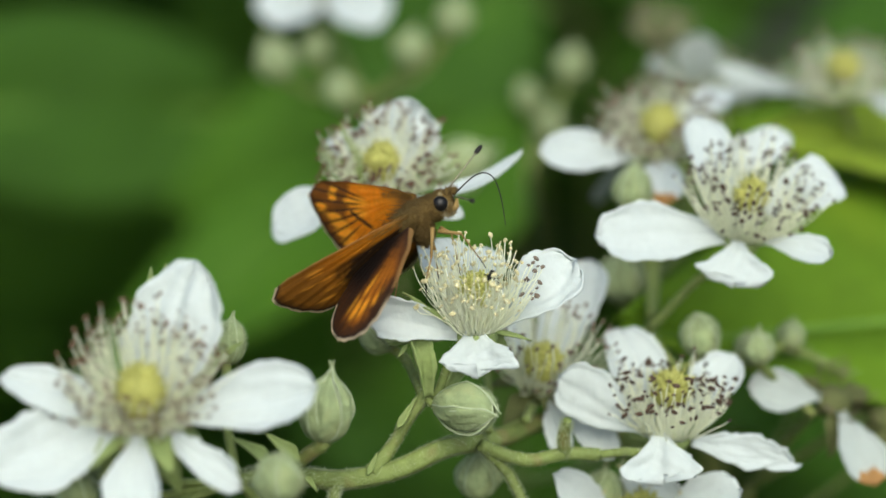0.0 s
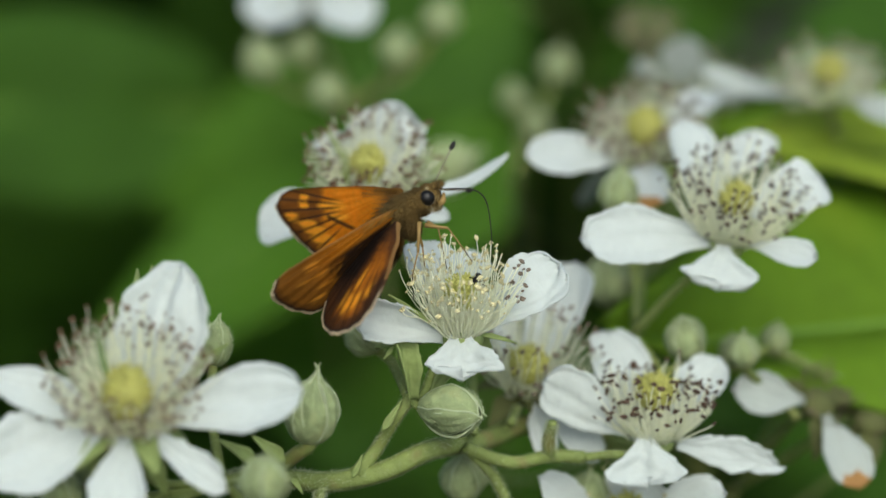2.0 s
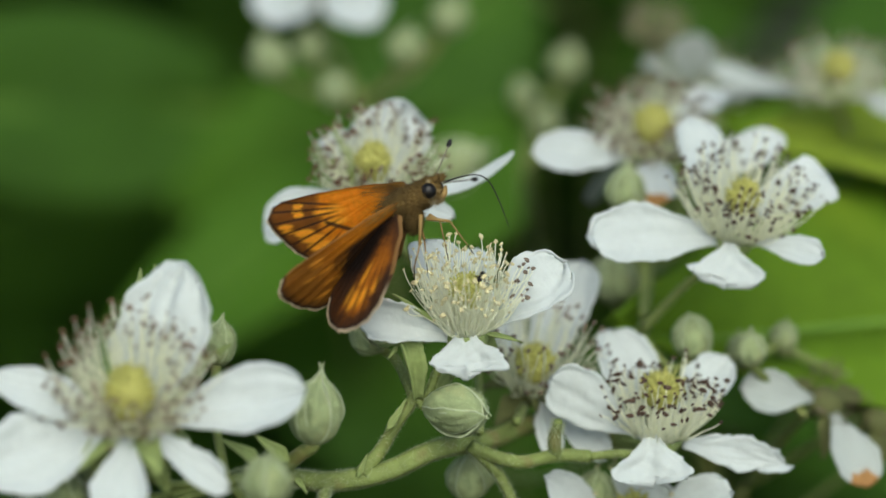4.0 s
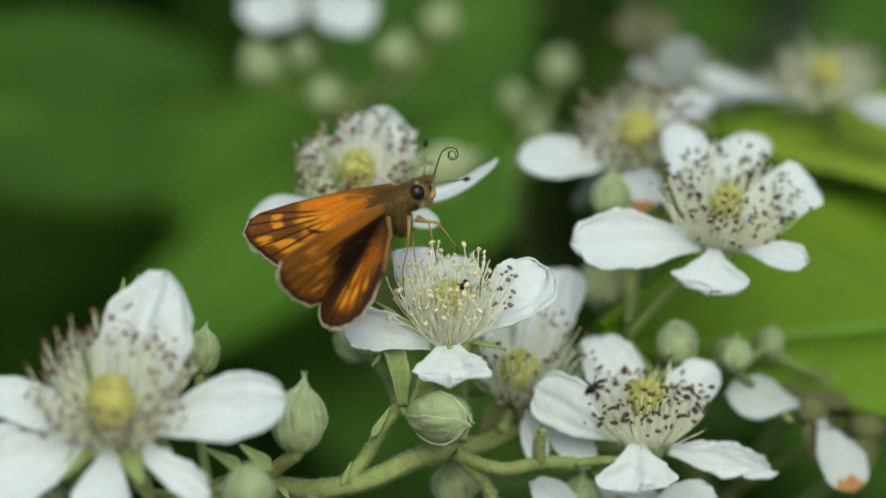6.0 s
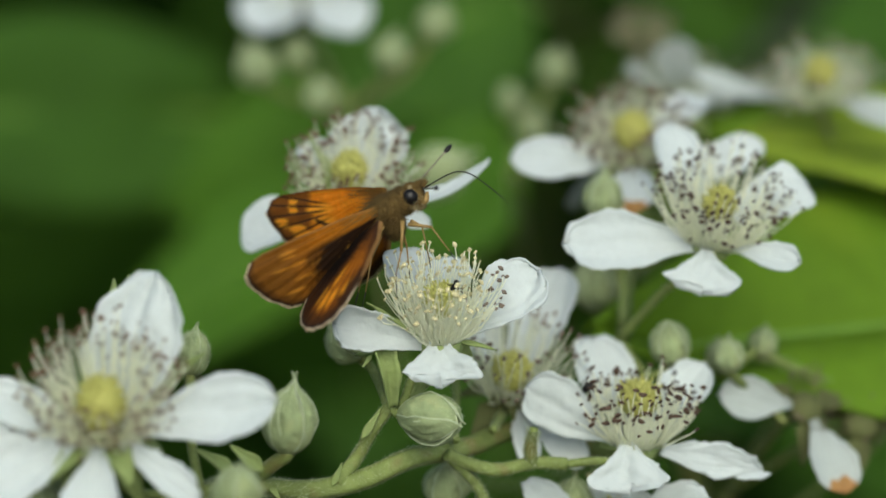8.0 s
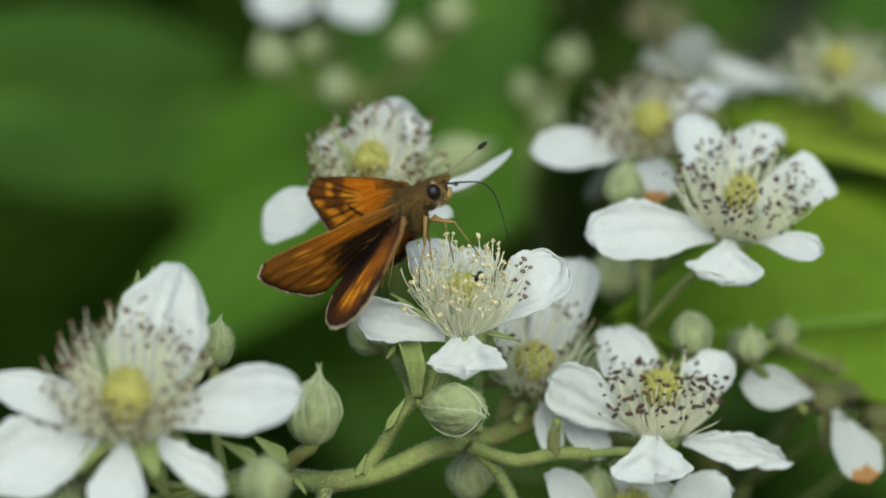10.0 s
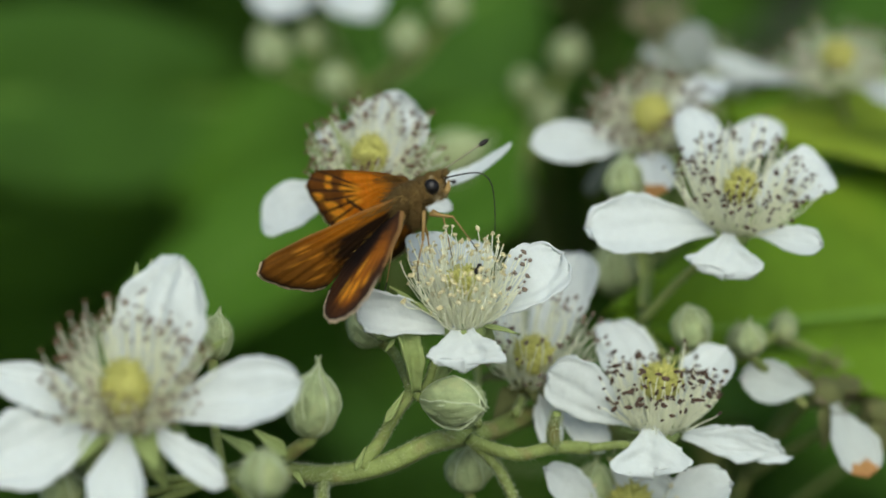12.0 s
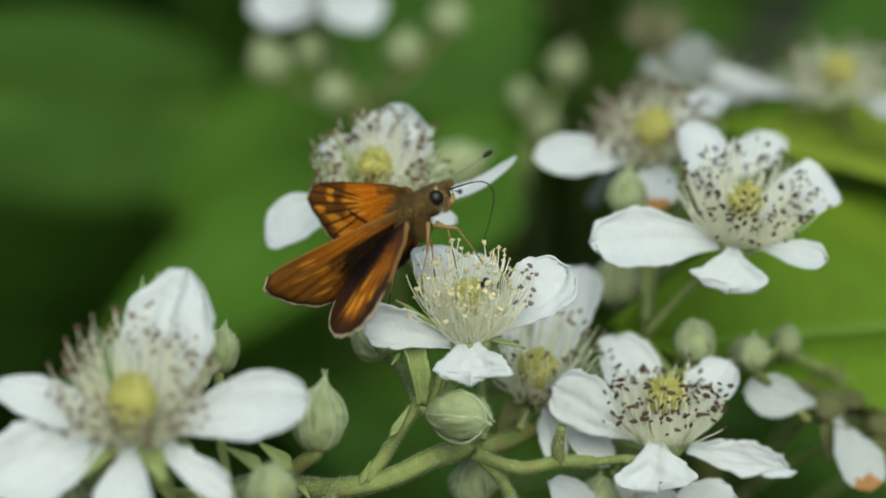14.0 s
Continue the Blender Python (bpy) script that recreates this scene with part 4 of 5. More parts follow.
def fore_pigment(x, y, gap, upper):
    n = noise.noise(V(x * 0.9, y * 0.9, 4)) * 0.5 + noise.noise(V(x * 2.7, y * 2.7, 9)) * 0.3
    streak = noise.noise(V(math.atan2(y + 0.6, x + 0.6) * 38, x * 0.35, 3))
    edge = 1 - smooth(0.05, 0.30, y - curve_y(FORE_TOP, x))
    if upper:
        c = blend(ORANGE, BRIGHT, 0.25 + 0.35 * streak + 0.2 * n)
        c = blend(c, (0.20, 0.10, 0.03), (1 - smooth(1.2, 4.5, x + 0.5 * y)) * 0.8)
        c = blend(c, (0.17, 0.060, 0.012), smooth(8.4, 9.6, x + 0.35 * n - 0.12 * y) * 0.85)
        c = blend(c, (0.24, 0.085, 0.014), blob(x, y, 10.2, 1.6, 1.3, 0.6) * 0.7)
        for sx, sy, sl, sw in ((11.2, 0.35, 0.5, 0.22), (11.4, 0.8, 0.55, 0.2), (11.3, 1.2, 0.5, 0.2), (12.9, 2.1, 0.75, 0.2), (12.7, 2.6, 0.75, 0.2), (11.0, 2.9, 1.0, 0.3), (10.3, 3.5, 1.3, 0.34), (9.6, 4.3, 1.3, 0.4), (9.2, 5.2, 1.0, 0.36), (8.0, 1.2, 1.5, 0.4), (7.6, 2.2, 1.2, 0.3)):
            c = blend(c, BRIGHT, blob(x, y, sx, sy, sl * 1.1, sw * 1.15, 0.3) * (0.95 + 0.2 * streak))
        dark = veins(x, y, 4.2, 1.2, (-0.16, -0.06, 0.05, 0.17, 0.30, 0.44, 0.60, 0.78), 0.14) * smooth(6.4, 8.6, x)
        c = blend(c, DUSK, dark * 0.85)
        c = blend(c, DUSK, (1 - smooth(0.10, 0.32, abs(y - 3.7 + 0.42 * (x - 5.0)))) * smooth(5.2, 6.2, x) * (1 - smooth(8.4, 9.0, x)) * 0.9)
        c = blend(c, BROWN, (1 - smooth(0.4, 1.1, gap + n * 0.6)) * 0.6)
        c = blend(c, BROWN, edge * 0.6)
    else:
        c = blend(DULL, (0.66, 0.25, 0.014), 0.35 * smooth(2, 5, x) * (1 - smooth(6, 9, x)) + 0.09 * streak + 0.26 * n)
        c = blend(c, (0.17, 0.078, 0.016), smooth(7.0, 12.0, x + 0.3 * y) * 0.65)
        for sx, sy, sl, sw in ((10.3, 0.5, 0.75, 0.28), (10.2, 1.0, 0.6, 0.2), (11.2, 1.9, 0.7, 0.26), (9.4, 1.9, 0.9, 0.3), (6.4, 2.4, 1.8, 0.34), (8.6, 3.4, 1.0, 0.34), (9.9, 4.5, 0.9, 0.3)):
            c = blend(c, (0.95, 0.42, 0.05), blob(x, y, sx, sy, sl * 1.1, sw * 0.62, 0.6) * (0.55 + 0.3 * streak))
        wedge = smooth(0.14, 0.50, (y - 0.25) / (0.35 + 0.30 * x)) * (1 - smooth(6.6, 9.6, x + 1.5 * n))
        c = blend(c, (0.012, 0.007, 0.005), wedge * 0.97)
        c = blend(c, BROWN, veins(x, y, -0.6, -0.6, (0.09, 0.2, 0.32, 0.44, 0.57), 0.12) * 0.25)
        c = blend(c, TAN, edge * 0.6)
        c = blend(c, BROWN, (1 - smooth(0.5, 1.2, gap + n * 0.4)) * 0.55)
    c = blend(c, (0.03, 0.015, 0.01), (1 - smooth(0.40, 0.58, gap)) * 0.8)
    return blend(c, CREAM, 1 - smooth(0.15, 0.28, gap + n * 0.06))


def hind_pigment(x, y, gap, upper):
    n = noise.noise(V(x * 0.9, y * 0.9, 14)) * 0.5 + noise.noise(V(x * 2.7, y * 2.7, 19)) * 0.3
    streak = noise.noise(V(math.atan2(y, x + 1.0) * 36, x * 0.3, 8))
    c = blend((0.15, 0.05, 0.010), ORANGE, 0.18 + 0.28 * streak + 0.4 * n)
    c = blend(c, (0.10, 0.04, 0.012), (1 - smooth(1.5, 3.4, x + n)) * 0.7)
    spots = 0.0
    for sx, sy, sl, sw in ((8.5, -0.2, 0.9, 0.3), (8.9, 0.5, 1.0, 0.34), (8.4, 1.3, 0.9, 0.3), (7.0, 2.2, 0.9, 0.28), (6.2, 0.4, 1.1, 0.24)):
        spots = max(spots, blob(x, y, sx, sy, sl, sw, 0.6))
    c = blend(c, (0.66, 0.22, 0.012), blob(x, y, 6.8, 1.5, 3.3, 1.4, 0.6) * (0.5 + 0.15 * streak))
    c = blend(c, BRIGHT, spots * 0.85)
    c = blend(c, BROWN, veins(x, y, -1, 0, (-0.18, -0.1, 0.0, 0.1, 0.2, 0.29), 0.15) * smooth(4, 6, x) * 0.55)
    c = blend(c, DUSK, (1 - smooth(-1.3, 0.6, y + 0.5 * n)) * 0.92)
    c = blend(c, (0.008, 0.005, 0.004), (1 - smooth(-0.9, 0.9, y + 0.4 * n)) * (1 - smooth(5.5, 8.5, x)) * 0.95)
    c = blend(c, BROWN, (1 - smooth(0.8, 2.0, gap + n * 0.8)) * 0.92)
    inner = curve_y(HIND_LOW, x) - y
    c = blend(c, DUSK, (1 - smooth(0.5, 1.3, inner)) * 0.6)
    c = blend(c, TAN, (1 - smooth(0.25, 0.5, inner)) * (1 - smooth(8.5, 10.0, x)) * 0.9)
    c = blend(c, (0.03, 0.015, 0.01), (1 - smooth(0.40, 0.58, gap)) * 0.8)
    return blend(c, CREAM, (1 - smooth(0.15, 0.28, gap + n * 0.06)) * smooth(6, 8, x))


def wing(name, top, low, reach, paint, upper, parent, start, label):
    """A wing along +x, its hind edge to +y, gently ribbed and cambered."""
    rows, cols = 150, 84
    grid, paints = [], []
    for i in range(rows):
        x = reach * i / (rows - 1)
        a, b = curve_y(top, x), curve_y(low, x)
        row = []
        for j in range(cols):
            y = a + (b - a) * j / (cols - 1)
            gap = rim_gap(low, x, y, start)
            if top is HIND_TOP:
                gap = min(gap, rim_gap(top, x, y, 9.6))
            else:
                gap = min(gap, rim_gap(top, x, y, 14.0) * 1.8)
            ang = math.atan2(y + 0.6, x + 0.8)
            z = 0.25 * math.sin(math.pi * (j / (cols - 1))) + 0.03 * math.sin(ang * 70) * smooth(2, 8, x) - 0.25 * smooth(6, 15, x)
            jag = 0.10 * noise.noise(V(y * 9, x * 9, 2)) if gap < 0.25 else 0
            row.append(V(x + jag, y + jag, z))
            paints.append((*paint(x, y, gap, upper), 1.0))
        grid.append(row)
    ob = part(name, sheet(grid, 0.08), WING, parent, label)
    colours = ob.data.color_attributes.new("pigment", "FLOAT_COLOR", "POINT")
    colours.data.foreach_set("color", [c for p in paints + paints for c in p])
    return ob


def fur(centre, axis, long, wide, rng, count, size, sweep):
    """Short scales and hairs that lie backwards over a body part."""
    s, u, d = frame_of(axis)
    out = []
    for _ in range(count):
        n = V(rng.gauss(0, 1), rng.gauss(0, 1), rng.gauss(0, 1)).normalized()
        p = centre + d * n.z * long + (s * n.x + u * n.y) * wide
        o = (d * n.z / long + (s * n.x + u * n.y) / wide).normalized()
        e = p + (o * 0.42 + sweep * 0.9 + V(rng.gauss(0, 1), rng.gauss(0, 1), rng.gauss(0, 1)) * 0.25).normalized() * size * rng.uniform(0.5, 1.3)
        w = o.orthogonal().normalized() * 0.03
        k = o.cross(w)
        out.append(([p + w - o * 0.1, p - w * 0.5 + k - o * 0.1, p - w * 0.5 - k - o * 0.1, e], [(0, 1, 3), (1, 2, 3), (2, 0, 3)]))
    return join(out)


def wing_hair(rng, count):
    """Hair that lies along the root of a forewing on both faces, thinning outwards."""
    out = []
    for _ in range(count):
        x = 4.2 * rng.random() ** 1.9
        y = curve_y(FORE_TOP, x) + (curve_y(FORE_LOW, x) - curve_y(FORE_TOP, x)) * rng.random()
        face = rng.choice((-1, 1))
        p = V(x, y, 0.16 if face > 0 else -0.08)
        e = p + V(rng.uniform(0.4, 1.3), rng.uniform(-0.2, 0.25), face * rng.uniform(0.02, 0.16))
        out.append(([p + V(0, 0.03, 0), p - V(0, 0.03, 0), p + V(0, 0, 0.05 * face), e], [(0, 1, 3), (1, 2, 3), (2, 0, 3)]))
    return join(out)


JOINTS, LINK = 24, 0.37


def butterfly():
    rng = random.Random(77)
    root = thing("butterfly", V(-1.97, -2.5, 3.24), "orange and brown skipper butterfly feeding on the white flower", "butterfly")
    back = V(-0.86, 0.1, -0.5)
    thorax = part("thorax", ball(V(0, 0, 0), V(0.86, -0.1, 0.5), 2.4, 1.3, 10, 16), FUR, root)
    part("hair", fur(V(0, 0, 0), V(0.86, -0.1, 0.5), 2.4, 1.3, rng, 5200, 0.55, back), FUR, thorax, "olive-brown hair", "stuff")
    part("breast", ball(V(0.3, 0.0, -1.1), V(0.1, 0, -1), 1.6, 0.95, 8, 12), FUR, thorax)
    part("breast_hair", fur(V(0.4, -0.1, -1.1), V(0.15, -0.1, -1), 1.5, 0.9, rng, 2600, 0.7, V(-0.3, -0.2, -0.9)), FUR, thorax, "olive-brown hair", "stuff")
    part("neck_hair", fur(V(1.3, -0.1, 0.7), V(0.86, -0.1, 0.5), 1.1, 1.25, rng, 3000, 0.45, back), FUR, thorax, "olive-brown hair", "stuff")
    abdomen = part("abdomen", ball(V(-3.6, 1.6, -3.6), V(-0.66, 0.2, -0.72), 4.2, 1.25, 10, 12, taper=0.4), FUR, root)
    part("hair", fur(V(-3.6, 1.6, -3.6), V(-0.66, 0.2, -0.72), 4.2, 1.15, rng, 900, 0.5, back), FUR, abdomen, "brown hair", "stuff")
    head = part("head", ball(V(2.0, -0.1, 1.1), V(1, 0, 0.3), 0.95, 1.0, 8, 14), FUR, root)
    part("hair", fur(V(1.95, 0.0, 1.15), V(1, 0, 0.3), 0.98, 0.98, rng, 3000, 0.32, V(-0.2, -0.1, 0.7)), FUR, head, "olive-brown hair", "stuff")
    part("eye", ball(V(1.8, -1.0, 0.95), V(0.1, -1, 0), 0.5, 0.72, 10, 18), EYE, head, "round glossy black eye")
    part("eye", ball(V(2.3, 0.8, 1.25), V(0.1, 1, 0), 0.5, 0.82, 10, 18), EYE, head, "round glossy black eye")
    part("eye_rim", fur(V(2.35, -0.75, 0.5), V(0.3, -1, 0), 0.35, 0.75, rng, 240, 0.4, V(0.4, -0.2, -0.6)), FUR_PALE, head, "pale hair under the eye", "stuff")
    part("face_hair", fur(V(2.65, -0.35, 0.55), V(1, -0.3, -0.2), 0.45, 0.65, rng, 900, 0.28, V(0.6, -0.2, -0.2)), FUR, head, "brown hair on the face", "stuff")
    part("brow_hair", fur(V(1.75, -1.0, 1.72), V(0.3, -0.4, 1), 0.16, 0.18, rng, 120, 0.22, V(0, -0.3, 0.8)), FUR_PALE, head, "pale tuft above the eye", "stuff")
    for x, y in ((2.35, -0.75), (2.95, -0.55), (2.6, 0.45)):
        part("tuft", fur(V(x, y, 1.95), V(0.3, 0, 1), 0.32, 0.2, rng, 130, 0.55, V(0.35, 0, 1)), FUR, head, "brown tuft at the antenna", "stuff")
    for y in (-0.5, 0.2):
        part("palp", tube(spline([V(2.75, y, 0.35), V(3.2, y - 0.1, 0.75), V(3.3, y, 1.45)], 4), (0.30, 0.30, 0.12), 8), LEG, head, "upturned orange-brown palp")
    part("shoulder_hair", fur(V(-0.3, -0.3, 0.1), V(0.86, -0.1, 0.5), 2.2, 1.3, rng, 700, 1.25, back), FUR, thorax, "long olive-brown hair", "stuff")
    for pts in (
        (V(1.6, -0.9, -1.5), V(3.7, -1.3, -1.75), V(5.3, -1.3, -3.9), V(5.9, -1.3, -4.8)),
        (V(1.1, -1.2, -1.2), V(1.0, -1.6, -3.9), V(0.5, -1.5, -6.0), V(0.6, -1.4, -8.2)),
        (V(-0.6, -0.6, -1.5), V(-2.2, -0.9, -4.6), V(-2.9, -0.7, -7.6), V(-3.4, -0.6, -9.6)),
        (V(1.8, 0.4, -1.2), V(2.8, 0.7, -1.7), V(3.4, 0.8, -4.4), V(3.6, 0.8, -5.4)),
        (V(0.7, 0.7, -1.2), V(1.4, 1.1, -3.4), V(1.6, 1.0, -5.4), V(1.7, 1.0, -6.4)),
        (V(-0.5, 0.6, -1.5), V(-1.8, 1.2, -4.6), V(-2.3, 1.0, -7.6), V(-2.7, 1.0, -9.3)),
    ):
        leg = part("leg", tube([pts[0], pts[1]], (0.21, 0.12), 8), LEG, root)
        part("shin", tube([pts[1], pts[2]], (0.08, 0.055), 7), LEG, leg)
        part("foot", tube([pts[2], pts[3]], (0.06, 0.04), 6), ANTENNA_DARK, leg)
    wings = {}
    wings["far_hind"] = wing("hindwing", HIND_TOP, HIND_LOW, 12.0, hind_pigment, True, root, 6.0, "brown hindwing with orange patches")
    wings["far_fore"] = wing("forewing", FORE_TOP, FORE_LOW, 14.75, fore_pigment, True, root, 10.0, "bright orange forewing with brown border and pale spots")
    wings["hind"] = wing("hindwing", HIND_TOP, HIND_LOW, 12.0, hind_pigment, True, root, 6.0, "dark brown hindwing with orange patches and pale fringe")
    wings["fore"] = wing("forewing", FORE_TOP, FORE_LOW, 14.75, fore_pigment, False, root, 10.0, "dull orange-brown forewing with pale fringe")
    for name in ("far_fore", "fore"):
        part("base_hair", wing_hair(rng, 900), FUR_RUST, wings[name], "olive-brown hair at the wing's root", "stuff")
    feelers = []
    for _ in range(2):
        rod = part("antenna", tube([V(0.22 * k, 0, 0) for k in range(25)], (0.055, 0.05, 0.06), 6), ANTENNA_PALE, root)
        rings = [tube([V(0.15 + 0.3 * k, 0, 0), V(0.30 + 0.3 * k, 0, 0)], 0.072, 6) for k in range(17)]
        part("bands", join(rings), ANTENNA_DARK, rod, "black bands", "stuff")
        part("club", ball(V(5.75, 0, 0), V(1, 0, 0.1), 0.62, 0.26, 7, 9, taper=0.2), ANTENNA_DARK, rod, "black club")
        feelers.append(rod)
    joints = []
    for k in range(JOINTS):
        r0, r1 = 0.085 - 0.0018 * k, 0.083 - 0.0018 * k
        joints.append(part("proboscis_joint", tube([V(-0.03, 0, 0), V(LINK + 0.03, 0, 0)], (r0, r1), 6), ANTENNA_DARK, root, "thin black feeding tube"))
    return root, wings, feelers, joints


def spread_pose(hinge, x, z, reach, depth, roll):
    """The pose of a wing or feeler of that reach at its hinge: its tip lies x across and z up, and away (depth 1) or near (-1); roll turns it on its length."""
    flat = math.hypot(x, z)
    if flat > reach * 0.995:
        x, z = x * reach * 0.995 / flat, z * reach * 0.995 / flat
        flat = reach * 0.995
    a = V(x, depth * math.sqrt(reach * reach - flat * flat), z) / reach
    e1 = V(-z, 0, x).normalized()
    e2 = a.cross(e1)
    b = e1 * math.cos(radians(roll)) + e2 * math.sin(radians(roll))
    m = Matrix((a, b, a.cross(b))).transposed().to_4x4()
    return Matrix.Translation(hinge * 0.001) @ m


BODY, WINGS, FEELERS, TRUNK = butterfly()

# Seconds; the body's place in the spray's millimetres; its roll in degrees.
BODY_ROWS = [
    (0, -2.05, -1.0, 3.11, 0), (0.5, -2.53, -1.0, 3.66, 0), (1, -2.09, -1.0, 3.67, 0),
    (1.5, -2.06, -1.0, 3.67, 0), (2, -1.98, -1.0, 3.87, 0), (2.5, -2.10, -1.0, 4.04, 0),
    (3, -2.28, -1.0, 4.07, 0), (5.5, -1.87, -1.0, 4.92, 0), (6, -1.70, -1.0, 4.97, 0),
    (6.5, -1.56, -1.0, 5.05, 0), (7, -1.44, -1.0, 4.95, 0), (7.5, -1.70, -1.0, 4.70, 0),
    (8, -1.47, -1.0, 4.61, 0), (10.5, -1.58, -1.0, 4.17, 0), (11, -1.65, -1.0, 4.14, 0),
    (11.5, -1.65, -1.0, 4.10, 0), (12, -1.62, -1.0, 4.07, 0), (12.5, -1.72, -1.0, 4.20, 0),
    (13, -1.70, -1.0, 4.20, 0), (13.5, -1.74, -1.0, 4.27, 0), (14, -1.80, -1.0, 4.27, 0),
]
# Seconds; then for each wing how far across and up its tip lies from its hinge, and its roll.
FAR_FORE_ROWS = [
    (0, -10.18, 1.70, -16), (0.5, -10.64, 0.68, -15), (1, -11.61, 0.63, -15),
    (1.5, -11.61, 0.42, -14), (2, -12.12, 0.01, -13), (2.5, -12.17, -0.24, -13),
    (3, -12.17, -0.65, -12), (5.5, -14.01, -3.16, -7), (6, -14.07, -3.01, -6),
    (6.5, -13.50, -2.70, -7), (7, -13.35, -2.03, -8), (7.5, -12.28, -1.11, -9),
    (8, -11.71, -0.65, -10), (10.5, -9.82, 0.93, -16), (11, -9.92, 0.93, -16),
    (11.5, -9.87, 1.04, -16), (12, -9.87, 1.04, -16), (12.5, -9.92, 0.98, -16),
    (13, -10.03, 0.93, -16), (13.5, -10.03, 0.93, -16), (14, -10.03, 0.83, -16),
]
FORE_ROWS = [
    (0, -12.64, -6.97, -51), (0.5, -12.35, -7.25, -50), (1, -12.41, -6.81, -51),
    (1.5, -12.10, -6.88, -50), (2, -11.28, -6.78, -47), (2.5, -11.18, -6.97, -48),
    (3, -11.17, -7.06, -48), (5.5, -9.27, -6.53, -48), (6, -9.51, -5.27, -39),
    (6.5, -10.43, -4.78, -33), (7, -10.51, -4.06, -29), (7.5, -11.20, -5.63, -33),
    (8, -11.99, -5.11, -34), (10.5, -13.40, -5.98, -45), (11, -13.36, -6.09, -45),
    (11.5, -13.44, -5.97, -46), (12, -13.40, -6.05, -45), (12.5, -13.35, -6.15, -45),
    (13, -13.33, -6.19, -45), (13.5, -13.29, -6.22, -44), (14, -13.16, -6.38, -43),
]
HIND_ROWS = [
    (0, -6.72, -9.77, 56), (0.5, -6.00, -10.14, 54), (1, -6.28, -9.83, 54),
    (1.5, -6.21, -9.99, 53), (2, -6.15, -9.82, 54), (2.5, -6.01, -9.99, 53),
    (3, -5.90, -10.18, 53), (5.5, -5.07, -9.96, 45), (6, -5.15, -9.88, 50),
    (6.5, -5.80, -9.55, 56), (7, -6.20, -9.08, 57), (7.5, -6.00, -9.92, 58),
    (8, -6.76, -9.47, 60), (10.5, -6.73, -9.74, 62), (11, -6.73, -9.73, 62),
    (11.5, -6.74, -9.72, 61), (12, -6.66, -9.62, 61), (12.5, -6.59, -9.80, 60),
    (13, -6.64, -9.77, 60), (13.5, -6.64, -9.84, 59), (14, -6.59, -9.88, 58),
]
# Seconds; across and up from root to club.
FEELER_ROWS = [
    (0, 3.19, 4.17), (1.5, 1.96, 4.12), (3, 1.86, 3.81),
    (5.5, 0.42, 3.25), (6, 0.12, 3.61), (6.5, 0.83, 3.56),
    (7, 1.45, 3.51), (7.5, 2.72, 3.61), (8, 3.03, 3.56),
    (10.5, 4.36, 3.30), (11, 4.36, 3.30), (11.5, 4.46, 3.20),
    (12, 4.52, 3.10), (12.5, 4.57, 3.00), (13, 4.41, 3.00),
    (13.5, 4.41, 3.05), (14, 4.52, 3.10),
]
NEAR_FEELER_ROWS = [
    (0, 1.92, -0.60), (1.5, 2.89, -0.24), (3, 2.89, 0.07),
    (5.5, 3.91, 0.48), (6, 3.76, 0.43), (6.5, 3.45, 0.43),
    (7, 2.89, 0.48), (7.5, 1.61, 0.22), (8, 1.46, -0.03),
    (10.5, 0.89, -0.09), (11, 1.00, -0.60), (11.5, 1.00, -0.55),
    (12, 1.05, -0.44), (12.5, 1.10, -0.44), (13, 1.05, -0.39),
    (13.5, 1.05, -0.39), (14, 1.10, -0.24),
]
# Seconds; degrees above the level at the root and at the end of the feeding tube; 1 where it is coiled.
TRUNK_ROWS = [(0, 48, -84, 0.0), (0.2, 36, -90, 0), (0.4, 22, -86, 0), (0.6, 4, -90, 0), (0.8, 14, -44, 0), (1.0, 32, -46, 0), (1.3, 8, -70, 0), (1.6, 18, -64, 0),
              (2.0, 4, -88, 0), (2.5, 28, -92, 0), (3.0, 12, -76, 0), (4.2, 20, -72, 0), (5.3, 26, -80, 0), (5.4, 10, -92, 0), (5.55, 32, -80, 0), (5.6, 46, -110, 0.2),
              (5.633, 54, -150, 0.4), (5.667, 58, -190, 0.6), (5.7, 62, -240, 0.8), (5.733, 66, -310, 1), (5.767, 68, -390, 1), (5.8, 70, -465, 1),
              (5.833, 70, -535, 1), (5.867, 70, -590, 1), (5.9, 70, -620, 1), (6.0, 72, -640, 1), (6.2, 76, -620, 1), (6.233, 78, -560, 1),
              (6.267, 80, -500, 1), (6.3, 80, -440, 1), (6.333, 80, -370, 1), (6.367, 78, -300, 0.9), (6.4, 72, -230, 0.7), (6.433, 64, -160, 0.4),
              (6.467, 52, -100, 0.2), (6.5, 36, -58, 0), (6.6, 48, -100, 0), (7.0, 10, -68, 0),
              (7.5, 24, -70, 0), (8.0, 32, -42, 0), (8.2, 4, -64, 0), (9.2, 12, -74, 0), (10.3, 4, -84, 0), (10.6, 8, -92, 0), (11.0, 10, -92, 0), (11.3, 46, -96, 0),
              (11.6, 14, -92, 0), (12.0, 14, -92, 0), (12.5, 24, -98, 0), (13.0, 18, -104, 0), (13.5, 18, -106, 0), (14.0, 20, -110, 0)]


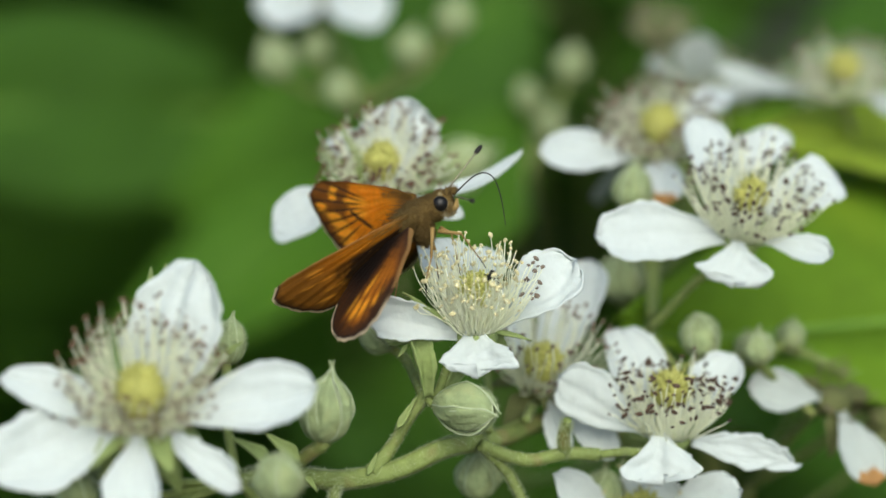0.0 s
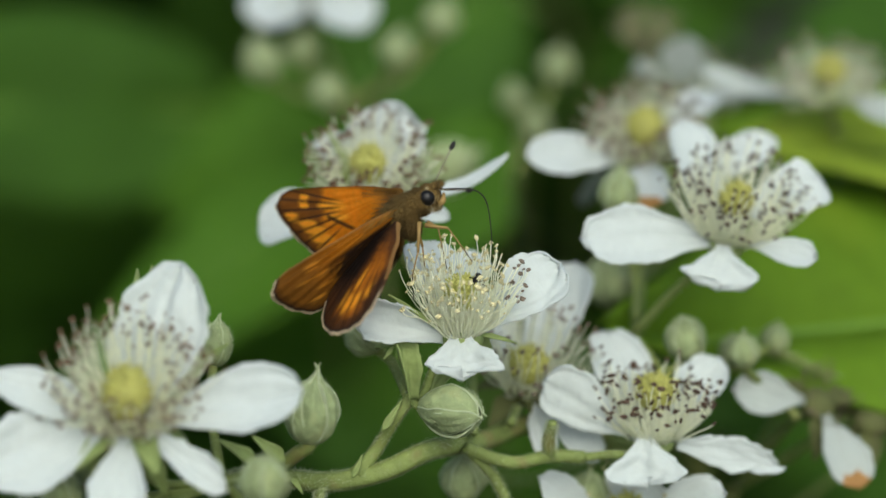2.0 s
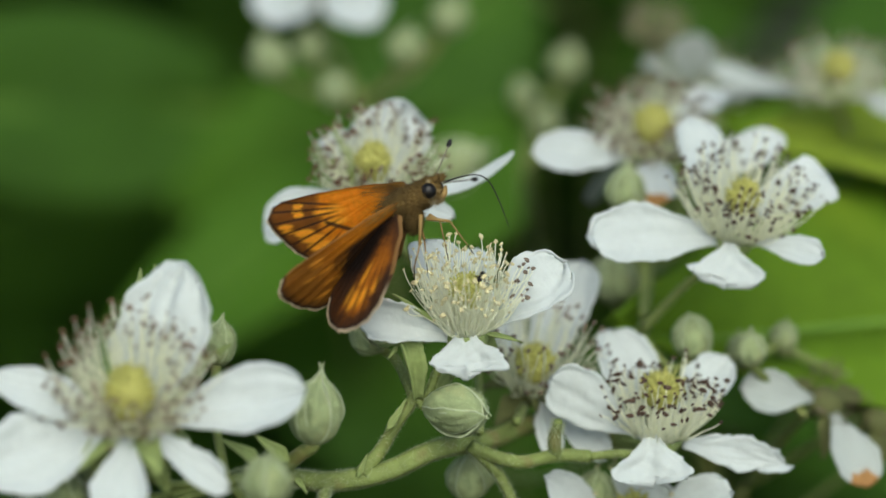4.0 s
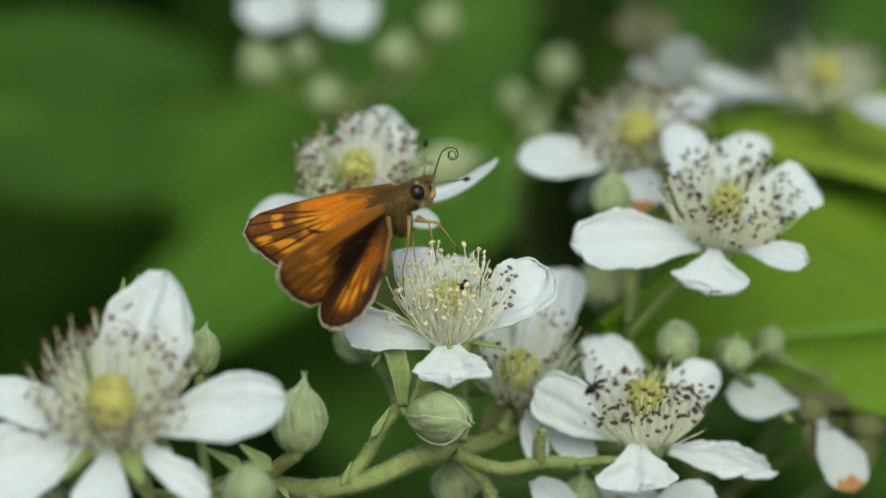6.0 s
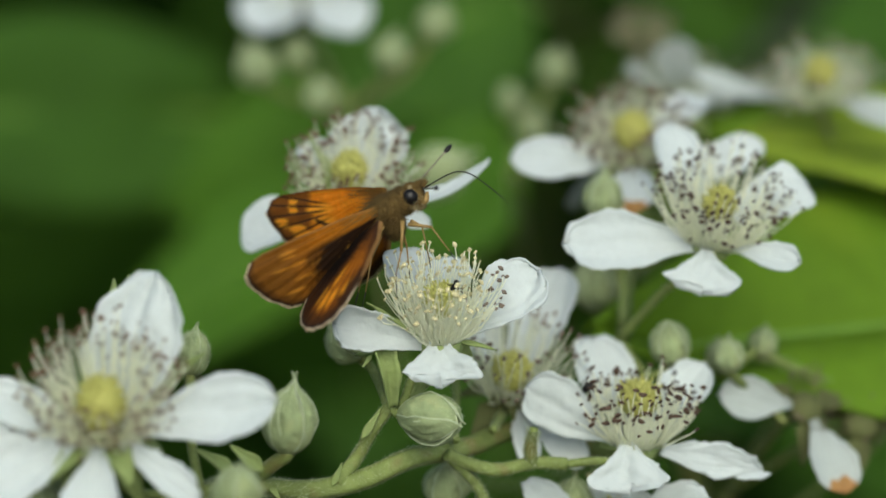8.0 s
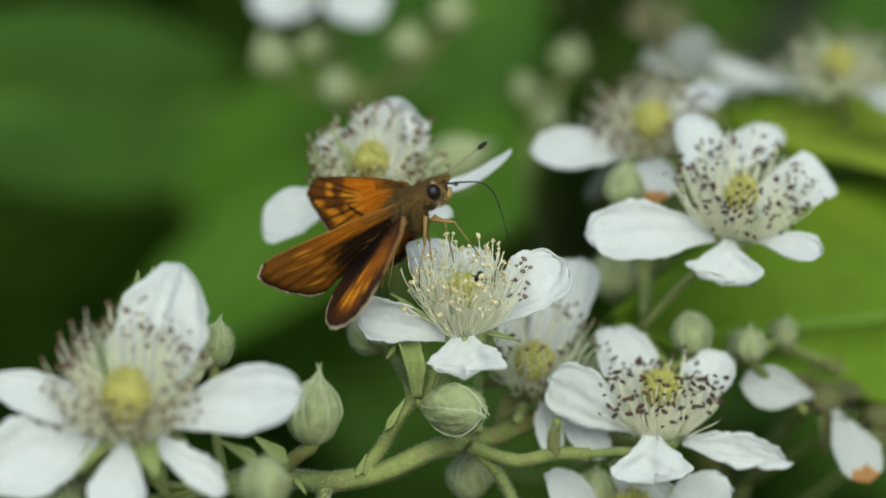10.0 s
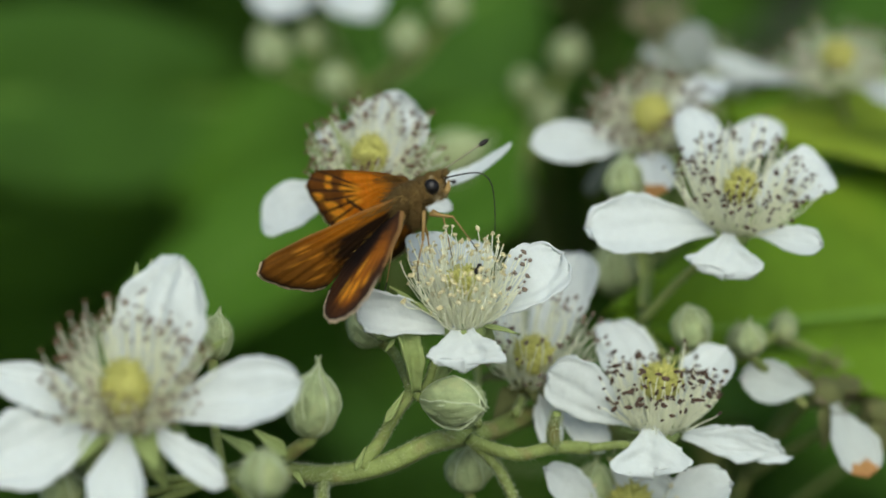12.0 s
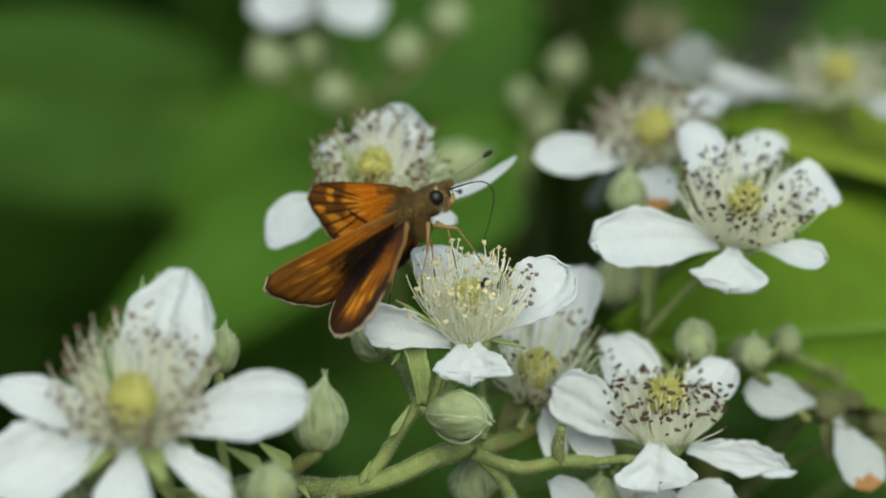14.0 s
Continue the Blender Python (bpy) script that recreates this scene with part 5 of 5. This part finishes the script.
def trunk_poses(start, end, coil):
    """The pose of every joint of the feeding tube: bent at its knee, or rolled up from its end."""
    knee = [math.exp(-((k - 10.0) / 3.2) ** 2) + 0.06 for k in range(1, JOINTS)]
    roll = [max(0.0, k - 6.0) ** 0.7 for k in range(1, JOINTS)]
    share = [(1 - coil) * a / sum(knee) + coil * b / sum(roll) for a, b in zip(knee, roll)]
    spot, turn, out = V(3.05, -0.1, 1.75), start, []
    for k in range(JOINTS):
        if k:
            turn += (end - start) * share[k - 1]
        out.append(Matrix.Translation(spot * 0.001) @ Matrix.Rotation(radians(-turn), 4, "Y"))
        spot = spot + V(math.cos(radians(turn)), 0.02, math.sin(radians(turn))) * LINK
    return out


# Seconds; the crawling beetle's place in the spray's millimetres; its turn in degrees.
CRAWL_ROWS = [
    (0, 14.2, 12.6, -14.0, 20), (4.6, 15.2, 12.4, -12.6, 20), (5.2, 15.9, 10.6, -12.0, 30), (6, 16.0, 9.0, -12.2, 40),
    (6.5, 16.1, 8.6, -12.2, 45), (7, 16.2, 8.5, -12.2, 45), (8, 16.4, 8.5, -12.0, 35), (8.4, 16.6, 8.6, -11.9, 30),
    (9.0, 16.2, 10.6, -12.0, 20), (9.6, 15.4, 12.4, -12.6, 10), (10.2, 14.5, 12.8, -14.0, 0), (14, 14.2, 12.8, -14.2, 0),
]


def motions():
    walk(BODY, [(t, SPRAY @ Matrix.Translation(V(x, y, z) * 0.001) @ Matrix.Rotation(radians(r), 4, "Y")) for t, x, y, z, r in BODY_ROWS])
    walk(WINGS["far_fore"], [(t, spread_pose(V(-0.4, 0.9, 1.5), x, z, 14.75, 1, r)) for t, x, z, r in FAR_FORE_ROWS])
    walk(WINGS["far_hind"], [(t, spread_pose(V(-0.6, 3.0, -0.6), x * 0.5, z * 0.5 - 6.4, 12.0, 1, r - 30)) for t, x, z, r in FAR_FORE_ROWS])
    walk(WINGS["fore"], [(t, spread_pose(V(-0.7, -0.6, 0.0), x, z, 14.75, -1, r)) for t, x, z, r in FORE_ROWS])
    walk(WINGS["hind"], [(t, spread_pose(V(-0.90, -2.2, -1.30), x, z, 12.0, -1, r)) for t, x, z, r in HIND_ROWS])
    walk(FEELERS[0], [(t, spread_pose(V(2.4, 0.3, 2.2), x, z, 6.4, 1, 0)) for t, x, z in FEELER_ROWS])
    walk(FEELERS[1], [(t, spread_pose(V(2.9, -0.7, 1.7), x, z, 6.4, -1, 0)) for t, x, z in NEAR_FEELER_ROWS])
    walk(CRAWLER, [(t, SPRAY @ Matrix.Translation(V(x, y, z) * 0.001) @ Matrix.Rotation(radians(r), 4, "Y")) for t, x, y, z, r in CRAWL_ROWS])
    rows = [(t, trunk_poses(a, e, c)) for t, a, e, c in TRUNK_ROWS]
    for k, joint in enumerate(TRUNK):
        walk(joint, [(t, poses[k]) for t, poses in rows])


motions()
